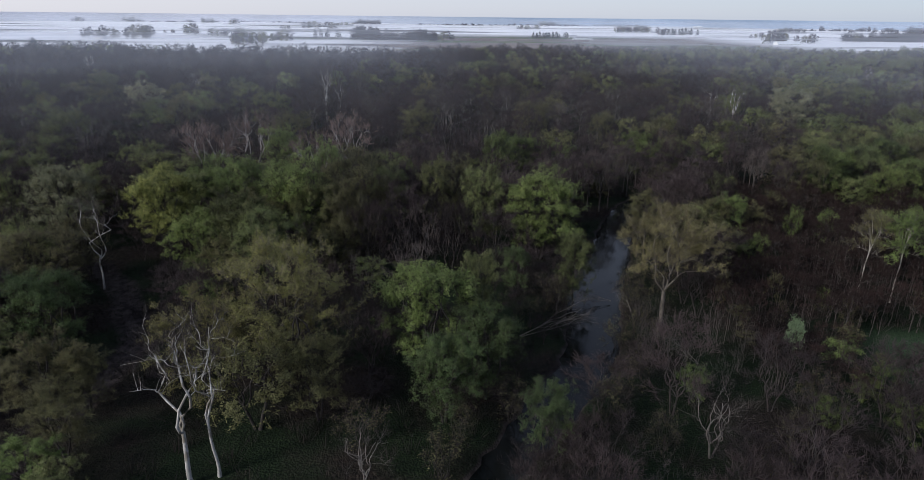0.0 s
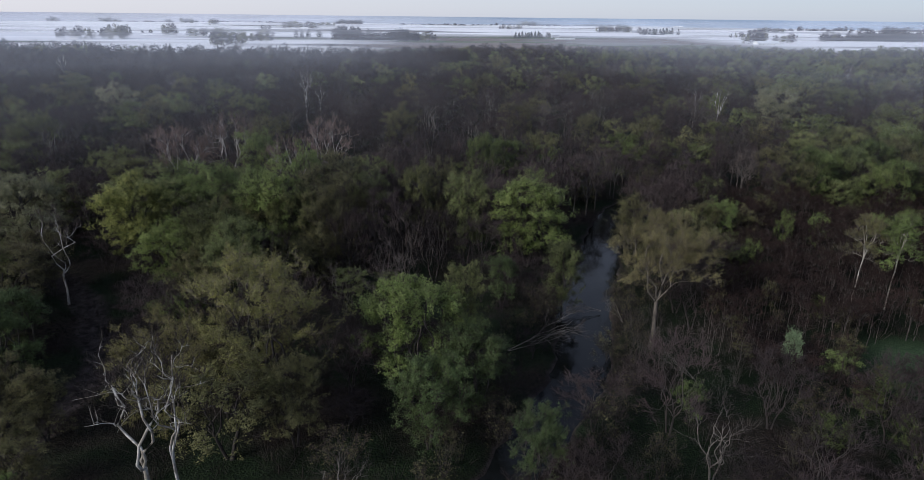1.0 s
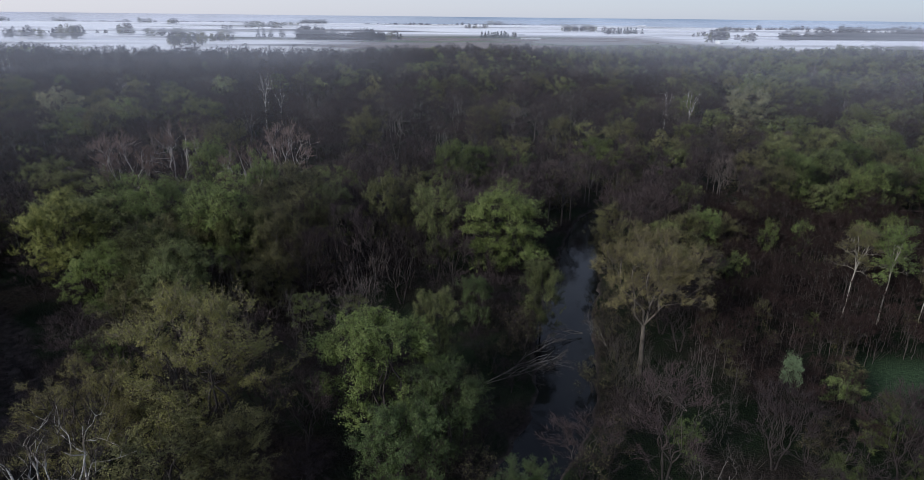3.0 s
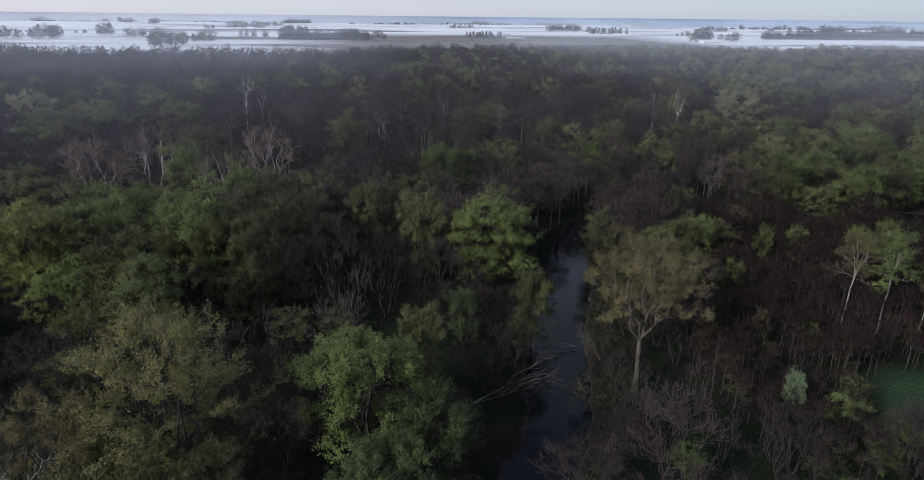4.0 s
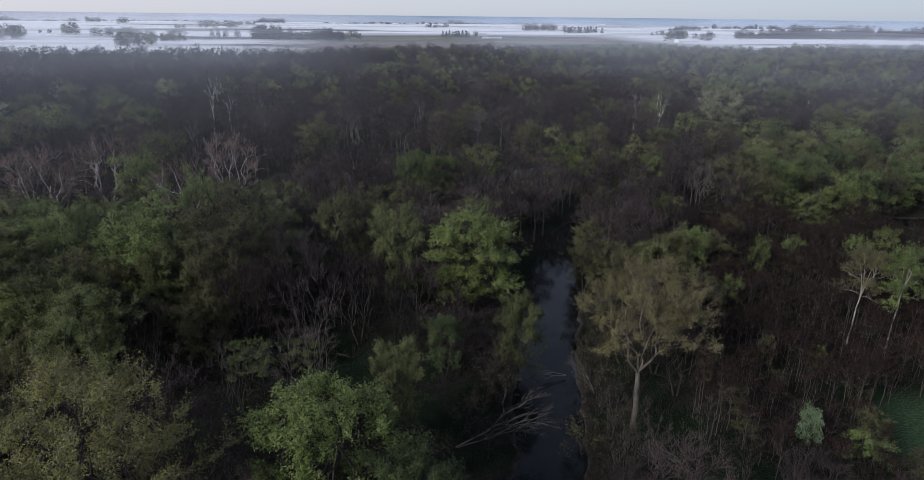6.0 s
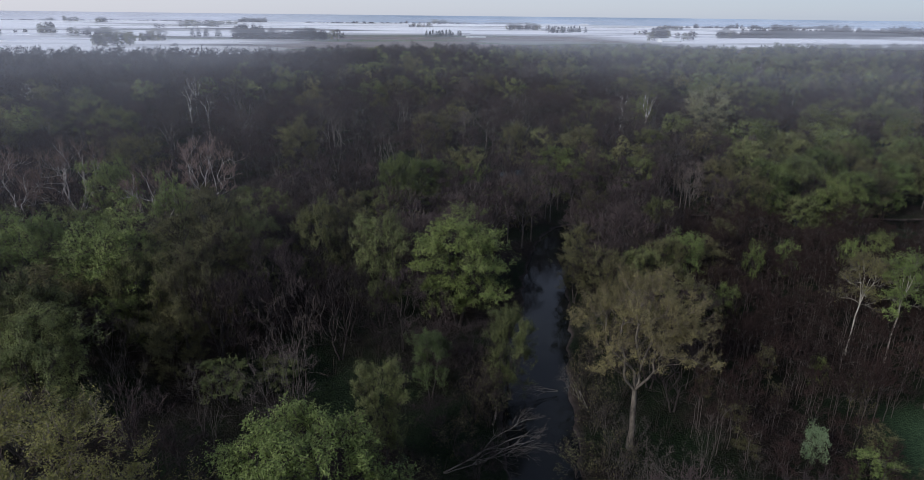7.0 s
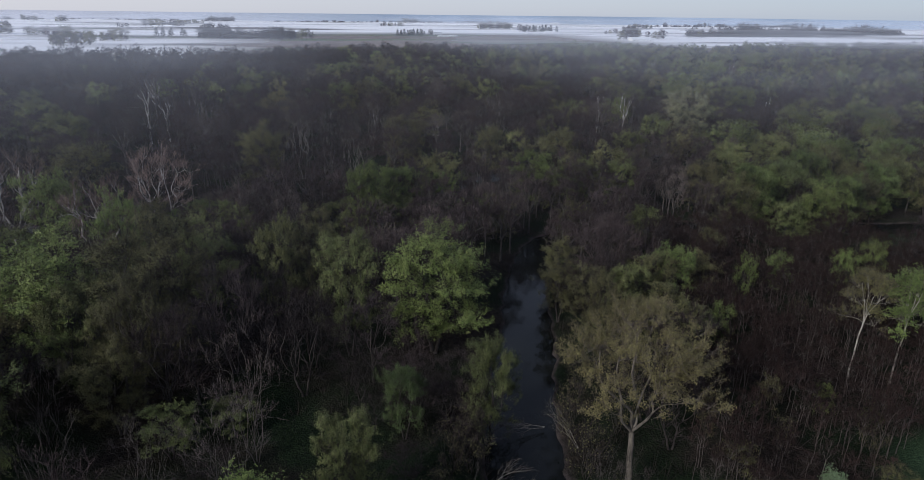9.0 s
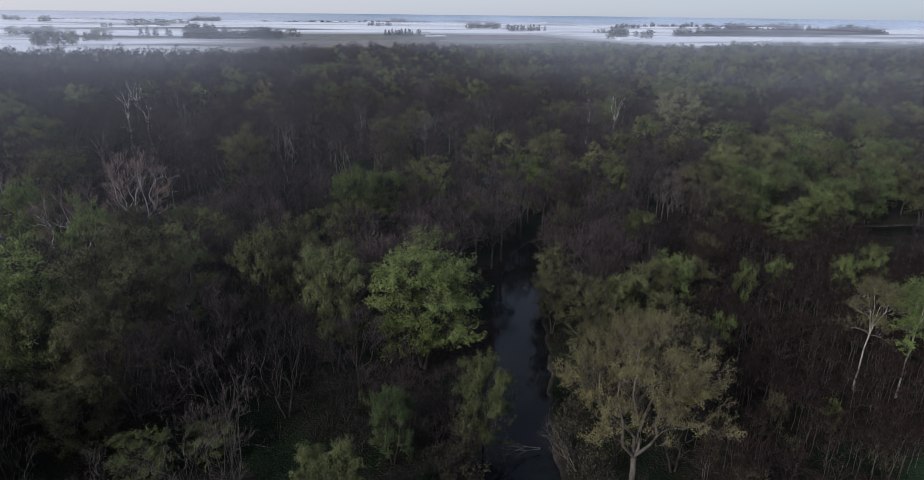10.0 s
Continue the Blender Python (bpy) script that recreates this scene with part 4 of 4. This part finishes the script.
# ---- the wood farther off ----
def far_shape(seed, tris, size, leafy, open_crown=False, low=0.0):
    """A tree of few pieces, 1 high and 1 wide (drawn 19 m by 6.5 m): forked stem, limbs, crown of rounded masses. Gives stem and crown."""
    r = np.random.default_rng(seed)
    full = np.array([6.5, 6.5, 19.0])
    n = int(r.integers(9, 14))
    q = 1 - (np.arange(n) + r.uniform(0.1, 0.9, n)) / n * (1.85 if low else 1.5)
    an = np.arange(n) * 2.4 + r.uniform(-0.5, 0.5, n)
    flat = np.sqrt(np.clip(1 - q * q, 0, 1))
    k = r.uniform(0.5, 0.82, n)
    lobes = np.stack([np.cos(an) * flat * k, np.sin(an) * flat * k, q * k], 1)
    pick = r.integers(0, n, tris)
    out = units(r, tris)
    out[:, 2] = np.where(r.random(tris) < 0.75, np.abs(out[:, 2]), out[:, 2])
    c = lobes[pick] + out * r.uniform(0.5, 1.0, (tris, 1)) * r.uniform(0.26, 0.46, n)[pick][:, None]
    mid, rz = (8.6, 9.4) if low else (11.6, 6.9)
    c = c * (6.2, 6.2, rz) + (0, 0, mid)
    ends = lobes * (6.2, 6.2, rz) + (0, 0, mid)
    if leafy:
        v, t = leaves(r, c, size, out * 0.3 + (0, 0, 0.4), 0.45, out + (0, 0, 0.4))
    else:
        d = out * 0.8 + units(r, tris) * 0.55 + (0, 0, 0.3)
        v, t = slivers(r, c - d * size * 1.1, c + d * size * 1.1, size * 0.34)
    fork = np.array([0.1, 0, r.uniform(4.5, 7.5)])
    stem = [tube([(0, 0, -0.5), (0.05, 0, fork[2] * 0.5), tuple(fork)], [0.34, 0.27, 0.22], 4)]
    wide = 0.34 if open_crown else 0.26
    for e in ends:
        p = arch(r, fork, np.array([e[0] * 0.3, e[1] * 0.3, 4.0]), e, 3, 0.06)
        stem.append(tube(p, np.array([0.17, 0.13, 0.09, 0.04]) * wide / 0.26, 3))
    if open_crown:
        m = ends.repeat(4, 0)
        stem.append(slivers(r, m - (m - fork) * r.uniform(0.05, 0.3, (len(m), 1)), m + units(r, len(m)) * 1.8 + (0, 0, 1.2), np.full(len(m), 0.2)))
    stem, crown = joined(stem), (v, t)
    return (stem[0] / full, stem[1]), (crown[0] / full, crown[1])


def planted(name, label, mat, sets, places, heights, widths, turns):
    """Woodland of many trees as one mesh, each tree with a tint of its own."""
    v, t = copies(sets, places, heights, widths, turns)
    me = mesh_of(name, v, t, [mat])
    tint = np.concatenate([np.full(len(sets[i % len(sets)][0]), (i * 0.618 + 0.37 * math.sin(places[i][0])) % 1) for i in range(len(places))])
    me.attributes.new("tint", "FLOAT", "POINT").data.foreach_set("value", tint.astype(np.float32))
    return tagged(new(name, me), label, "woodland", kind="stuff")


def far_wood(y0, y1, gap, seed):
    r = np.random.default_rng(seed)
    groups = {}
    for iy in range(int((y1 - y0) / gap)):
        for ix in range(int(-0.84 * y1 / gap) - 4, int(1.22 * y1 / gap) + 4):
            x, y = (ix + r.uniform(-0.45, 0.45)) * gap, y0 + (iy + r.uniform(-0.45, 0.45)) * gap
            edge = 905 + 40 * math.sin(x / 120) + 25 * math.sin(x / 47) + 0.12 * x
            if not in_view(x, y) or y > edge or not clear_of(x, y, 3.0):
                continue
            if y < 320 and bank_distance(x, y, COURSES[1][0])[0] < 4:
                continue
            g = tone(x * 0.7, y * 0.7, 2.1)
            green = 0.12 + 0.20 * g + 0.45 * min(1, max(0, (x - 90) / 260)) - 0.08 * (x < 0)
            u = r.random()
            sort = "green" if u < green * (0.45 if x < 120 else 0.65) else "olive" if u < green else "white" if u < green + 0.012 else "grey" if r.random() < 0.2 else "bare"
            groups.setdefault(sort, []).append((x, y))
    return groups


FAR = {"green": ("green_woods", GREEN, BARK, True, "far woodland trees in fresh green leaf"),
       "olive": ("olive_woods", OLIVE, BARK, True, "far woodland trees in olive-brown young leaf"),
       "bare": ("bare_woods", TWIG, SAPLING_BARK, False, "far leafless woodland, a brown haze of twigs"),
       "grey": ("grey_woods", PALE_TWIG, PALE_BARK, False, "far leafless woodland with pale grey twigs"),
       "white": ("white_limbed_woods", PALE_TWIG, WHITE_BARK, False, "scattered pale leafless sycamores of the far wood")}
for y0, y1, gap, tris, size, seed in ((SPLIT, 430, 11.5, 1300, 0.36, 21), (430, 1020, 13.5, 420, 0.66, 22)):
    for sort, places in far_wood(y0, y1, gap, seed).items():
        name, leaf, bark, leafy, lab = FAR[sort]
        if sort == "white" and y0 == SPLIT:
            for i, (x, y) in enumerate(places):
                GREY_B.plant(x, y, 19 + (i * 7) % 6, 5.5 + (i * 5) % 3, i * 1.7, i)
            continue
        r = np.random.default_rng(seed + len(places))
        n = len(places)
        h, w, tn = r.uniform(14, 25, n), r.uniform(5.6, 10.0, n), r.uniform(0, 6.28, n)
        shapes = [far_shape(seed * 7 + s, int(tris * (0.25 if sort == "white" else 1.0)), size, leafy, sort == "white") for s in range(8)]
        if sort == "white":
            h, w = h * 1.1, w * 0.7
        for pick, mat, nm in ((0, bark, name + "_stems"), (1, leaf, name)):
            planted(nm, lab, mat, [q[pick] for q in shapes], places, h, w, tn)

shapes = [far_shape(900 + i, 1100, 0.44, False) for i in range(6)]
for grey in (False, True):
    places = [p for i, p in enumerate(mid_bare) if (i % 5 == 0) == grey]
    n = len(places)
    h, w, tn = rng.uniform(14, 21, n), rng.uniform(4.8, 7.0, n), rng.uniform(0, 6.28, n)
    for pick, mat, nm in ((0, SAPLING_BARK, "grey_woods_stems" if grey else "bare_woods_stems"), (1, PALE_TWIG if grey else TWIG, "grey_woods" if grey else "bare_woods")):
        planted(nm, "leafless woodland, a haze of twigs", mat, [q[pick] for q in shapes], places, h, w, tn)


# ---- undergrowth ----
def undergrowth(name, label, mat, leafy, seed, share, n=2600):
    r = np.random.default_rng(seed)
    x, y = r.uniform(-150, 180, n * 3), r.uniform(45, 240, n * 3)
    keep = [in_view(a, b) and math.hypot((a - 87) / 1.4, b - 97) > 11.5 for a, b in zip(x, y)]
    x, y = x[keep][:n], y[keep][:n]
    dryness = bank_distance(x, y, COURSES[0][0])
    x, y = x[dryness > 1.0], y[dryness > 1.0]
    z = land(x, y)
    k = 26
    base = np.repeat(np.stack([x, y, z], 1), k, 0)
    off = r.normal(size=base.shape) * (1.1, 1.1, 0)
    high = r.uniform(0.8, 3.2, len(x)).repeat(k)[:, None]
    if leafy:
        c = base + off + np.array([0, 0, 1.0]) * high * r.uniform(0.1, 0.8, (len(base), 1))
        vt = leaves(r, c, 0.24, np.array([[0, 0, 0.5]]))
    else:
        vt = slivers(r, base + off * 0.5 - (0, 0, 0.1), base + off * 1.3 + np.array([0, 0, 1.0]) * high * r.uniform(0.6, 1.2, (len(base), 1)), np.full(len(base), 0.06))
    return tagged(new(name, mesh_of(name, *vt, [mat])), label, "undergrowth", kind="stuff")


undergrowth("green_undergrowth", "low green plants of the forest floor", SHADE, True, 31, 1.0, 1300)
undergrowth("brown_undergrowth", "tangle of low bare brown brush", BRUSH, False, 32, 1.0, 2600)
undergrowth("grey_undergrowth", "dry grey brush and fallen twigs", GREY_TWIG, False, 33, 1.0, 250)


# ---- the fields beyond the wood ----
def spruce_meshes():
    r = np.random.default_rng(77)
    trunk = mesh_of("trunk", *tube([(0, 0, -0.3), (0, 0, 6), (0, 0, 15)], [0.35, 0.25, 0.05], 5), [BARK])
    n = 420
    f = r.uniform(0.05, 1, n) ** 0.8
    an = r.uniform(0, 6.28, n)
    rad = 5.2 * (1 - f) ** 0.6 * r.uniform(0.5, 1, n)
    c = np.stack([np.cos(an) * rad, np.sin(an) * rad, 1 + 14 * f], 1)
    return trunk, mesh_of("crown", *leaves(r, c, 0.8, c * (0.2, 0.2, 0), 0.4), [SPRUCE_GREEN])


def field_tree_meshes(seed, leafy):
    stem, crown = far_shape(seed, 800 if leafy else 1100, 0.66, leafy, False, 1.0)
    k = np.array([8.5, 8.5, 22])
    return mesh_of("trunk", stem[0] * k, stem[1], [BARK]), mesh_of("crown", crown[0] * k, crown[1], [OLIVE if leafy else TWIG])


SPRUCE_GREEN = leaf_material("dark_spruce_needles", (0.012, 0.022, 0.014), (0.03, 0.05, 0.028), 0.1)
SPRUCE = spruce_meshes()
FIELD_TREES = [field_tree_meshes(300 + i, i % 2 == 0) for i in range(6)]
frng = np.random.default_rng(41)


def field_row(x0, y0, x1, y1, n, high, dark=False, label=""):
    """Trees standing along a line in the fields."""
    for i in range(n):
        f = (i + 0.5 + frng.uniform(-0.3, 0.3)) / n
        x, y = x0 + (x1 - x0) * f + frng.uniform(-4, 4), y0 + (y1 - y0) * f + frng.uniform(-15, 15)
        k = frng.uniform(0.9, 1.4) * high
        trunk, crown = SPRUCE if dark else FIELD_TREES[int(frng.integers(6))]
        ob = new("spruce_tree" if dark else "field_tree")
        w = k / (15 if dark else 20)
        ob.matrix_world = Matrix.LocRotScale((x, y, float(land(x, y))), Euler((0, 0, frng.uniform(0, 6.28))), (w, w, w))
        piece("trunk", trunk, ob)
        piece("crown", crown, ob)
        tagged(ob, "dark green spruce standing in a misty field" if dark else "lone field tree rising out of white fog", "spruce" if dark else "field tree", "trees in the fields", "thing")


field_row(-506, 776, -505, 779, 1, 22, True)
field_row(-842, 1452, -740, 1485, 10, 24)
field_row(-738, 1486, -703, 1497, 6, 26)
field_row(-850, 1879, -824, 1890, 3, 14)
field_row(-745, 1750, -704, 1766, 4, 26)
field_row(-654, 1684, -560, 1715, 10, 19)
field_row(-419, 1192, -363, 1205, 9, 26)
field_row(-409, 1380, -363, 1393, 6, 22)
field_row(-692, 2525, -668, 2538, 3, 17)
field_row(-375, 1688, -363, 1692, 2, 18, True)
field_row(-352, 1696, -345, 1698, 2, 18, True)
field_row(-325, 1705, -316, 1708, 2, 17, True)
field_row(-54, 1560, -20, 1570, 4, 20)
field_row(195, 1785, 271, 1810, 15, 15, True)
field_row(285, 1830, 300, 1840, 2, 16)
field_row(248, 3033, 373, 3101, 10, 20)
field_row(499, 4249, 613, 4332, 8, 26)
field_row(603, 2569, 747, 2631, 20, 26)
field_row(661, 2217, 700, 2232, 5, 24)
field_row(705, 2240, 815, 2275, 14, 20, True)
field_row(736, 1593, 802, 1610, 9, 28)
field_row(819, 1614, 887, 1632, 5, 23)
field_row(1014, 1738, 1061, 1751, 4, 26)
field_row(-2358, 3980, -2308, 4048, 5, 24)
field_row(-2500, 4300, -2440, 4340, 6, 24)
field_row(-2168, 4233, -2122, 4293, 6, 22)
field_row(-1535, 3872, -1472, 3935, 6, 24)
field_row(-1199, 3405, -1163, 3434, 4, 28)
field_row(-640, 2671, -520, 2725, 12, 26)
field_row(-648, 3234, -544, 3306, 9, 20)
field_row(1300, 2700, 1460, 2780, 10, 22)
field_row(900, 2050, 1000, 2080, 6, 16)


def wood_block(name, label, x0, x1, y0, y1, n, high, seed):
    """A far wood as one stretch of crowns."""
    r = np.random.default_rng(seed)
    x = r.uniform(x0, x1, n)
    f = np.sqrt(np.clip(1 - (2 * (x - x0) / (x1 - x0) - 1) ** 2, 0, 1)) * 0.8 + 0.2
    y = y0 + (y1 - y0) * (0.5 + r.uniform(-0.5, 0.5, n) * f) + (x - x0) * 0.27
    shapes = [far_shape(500 + seed + i, 300, 1.1, i % 2 == 0, False, 1.0) for i in range(4)]
    h, w, tn = r.uniform(0.45, 1.12, n) * high * (0.65 + 0.35 * f) * (0.8 + 0.3 * np.sin(x / 31) * np.sin(x / 83 + 1)), r.uniform(7, 11, n), r.uniform(0, 6.28, n)
    places = list(zip(x, y))
    for pick, mat, nm in ((0, BARK, name + "_stems"), (1, TWIG, name)):
        planted(nm, label, mat, [q[pick] for q in shapes], places, h, w, tn)


wood_block("wood_lot", "brown wood lot standing in the foggy fields", -255, -60, 1490, 1590, 170, 40, 1)
wood_block("wood_belt", "long dark wood beyond a strip of fog", 1075, 2100, 1755, 1900, 520, 44, 2)
wood_block("distant_wood", "distant wood across the foggy plain", -715, -540, 4300, 4420, 70, 40, 3)
wood_block("distant_belt", "distant tree belt across the foggy plain", 1650, 3000, 3350, 3420, 260, 28, 4)
wood_block("distant_hedge", "distant tree belt across the foggy plain", -2900, -900, 4050, 4090, 240, 18, 5)
wood_block("far_belt", "distant wooded rise beyond the fog", -300, 3200, 4150, 4250, 420, 20, 6)

WALL_WHITE, wn1, wl1, wp1 = material("white_painted_boards")
wl1.new(mixed(wn1, wl1, noisy(wn1, wl1, 0.8, 4, (1, 1, 0.2), "object"), (0.70, 0.70, 0.68), (0.84, 0.84, 0.82)), wp1.inputs["Base Color"])
ROOF_GREY, wn2, wl2, wp2 = material("grey_metal_roof")
wl2.new(mixed(wn2, wl2, noisy(wn2, wl2, 0.5, 4, (4, 0.3, 1), "object"), (0.30, 0.31, 0.33), (0.5, 0.5, 0.52)), wp2.inputs["Base Color"])
ROOF_WHITE, wn3, wl3, wp3 = material("white_metal_roof")
wl3.new(mixed(wn3, wl3, noisy(wn3, wl3, 0.5, 4, (4, 0.3, 1), "object"), (0.72, 0.74, 0.76), (0.85, 0.86, 0.88)), wp3.inputs["Base Color"])
DARK_OPEN, wn4, wl4, wp4 = material("dark_window_glass")
wp4.inputs["Base Color"].default_value = (0.02, 0.022, 0.025, 1)
wp4.inputs["Roughness"].default_value = 0.1


def box_into(bm, x0, x1, y0, y1, z0, z1):
    c = [bm.verts.new(p) for p in ((x0, y0, z0), (x1, y0, z0), (x1, y1, z0), (x0, y1, z0), (x0, y0, z1), (x1, y0, z1), (x1, y1, z1), (x0, y1, z1))]
    for f in ((0, 3, 2, 1), (4, 5, 6, 7), (0, 1, 5, 4), (1, 2, 6, 5), (2, 3, 7, 6), (3, 0, 4, 7)):
        bm.faces.new([c[i] for i in f])


def farm_building(kind, label, x, y, long, deep, eaves, ridge, turn, roof_mat, doors):
    """Walls with gables, a roof with overhang, windows and doors."""
    ob = new(kind)
    ob.matrix_world = pose(x, y, float(land(x, y)) - 0.1, 0, 0, turn)
    bm = bmesh.new()
    a, b = long / 2, deep / 2
    lo = [bm.verts.new(p) for p in ((-a, -b, 0), (a, -b, 0), (a, b, 0), (-a, b, 0))]
    hi = [bm.verts.new(p) for p in ((-a, -b, eaves), (a, -b, eaves), (a, b, eaves), (-a, b, eaves))]
    r0, r1 = bm.verts.new((-a, 0, ridge)), bm.verts.new((a, 0, ridge))
    for f in ((lo[0], lo[1], hi[1], hi[0]), (lo[2], lo[3], hi[3], hi[2]), (lo[1], lo[2], hi[2], r1, hi[1]), (lo[3], lo[0], hi[0], r0, hi[3])):
        bm.faces.new(f)
    part("wall", bm, WALL_WHITE, ob)
    bm = bmesh.new()
    o, th, drop = 0.6, 0.25, 0.6 * (ridge - eaves) / b
    for sgn in (-1, 1):
        q = [(-a - o, sgn * (b + o), eaves - drop), (a + o, sgn * (b + o), eaves - drop), (a + o, 0, ridge), (-a - o, 0, ridge)]
        vs = [bm.verts.new((p[0], p[1], p[2] + dz)) for dz in (0.03, 0.03 + th) for p in q]
        for f in ((0, 1, 2, 3), (4, 7, 6, 5), (0, 4, 5, 1), (1, 5, 6, 2), (2, 6, 7, 3), (3, 7, 4, 0)):
            bm.faces.new([vs[i] for i in f])
    bmesh.ops.recalc_face_normals(bm, faces=bm.faces)
    part("roof", bm, roof_mat, ob)
    for i in range(doors):
        bm = bmesh.new()
        cx = -a + (i + 0.5) * long / doors
        big = i == 0
        box_into(bm, cx - (1.6 if big else 0.6), cx + (1.6 if big else 0.6), -b - 0.08, -b + 0.05, 0.1 if big else eaves * 0.35, eaves * 0.75)
        part("door" if big else "window", bm, DARK_OPEN, ob)
    return tagged(ob, label, "building", "farm buildings", "thing")


farm_building("barn", "long white barn with a pale metal roof among trees", 765, 1536, 62, 18, 5.5, 10.5, 14, ROOF_WHITE, 6)
farm_building("farmhouse", "white farmhouse beside a dark spruce row", 772, 2240, 34, 10, 4.5, 7, 14, ROOF_WHITE, 5)
farm_building("farmhouse", "white farmhouse half hidden by trees", 733, 2515, 26, 12, 6.5, 11, 14, ROOF_GREY, 4)
farm_building("shed", "grey-roofed shed in a brown field", 336, 1982, 24, 12, 4.5, 8, 10, ROOF_GREY, 3)
farm_building("poultry_house", "long low white shed beside a spruce row", 332, 1800, 55, 10, 2.4, 4, 12, ROOF_WHITE, 8)
farm_building("farmhouse", "farmhouse with a dark roof in fog", -800, 1450, 22, 10, 5, 8.5, -20, ROOF_GREY, 4)
farm_building("barn", "white barn in a foggy farmstead", -560, 2660, 30, 12, 6, 10, 5, ROOF_WHITE, 4)
farm_building("farmhouse", "white farmhouse in a foggy farmstead", -600, 2640, 20, 10, 6, 9, 5, ROOF_WHITE, 4)
farm_building("barn", "white barn on the far plain", 1540, 4300, 60, 16, 8, 13, 15, ROOF_WHITE, 5)


# ---- the wood under and behind the start of the flight ----
behind = []
br = np.random.default_rng(61)
for iy in range(16):
    for ix in range(-16, 17):
        x, y = (ix + br.uniform(-0.4, 0.4)) * 8.0, -78 + (iy + br.uniform(-0.4, 0.4)) * 8.0
        if (in_view(x, y) and y > 34) or bank_distance(x, y, COURSES[0][0])[0] < 3:
            continue
        behind.append((x, y))
n = len(behind)
h, w, tn = br.uniform(9, 15, n), br.uniform(4.2, 6.0, n), br.uniform(0, 6.28, n)
for sort, leafy, mat in (("bare_woods", False, TWIG), ("olive_woods", True, OLIVE)):
    spot = [i for i in range(n) if (i % 3 == 0) == leafy]
    shapes = [far_shape(1200 + i, 420, 0.46, leafy) for i in range(5)]
    for pick, m2, nm in ((0, BARK, sort + "_stems"), (1, mat, sort)):
        planted(nm, "woodland on the flat ground by the river", m2, [q[pick] for q in shapes], [behind[i] for i in spot], h[spot], w[spot], tn[spot])
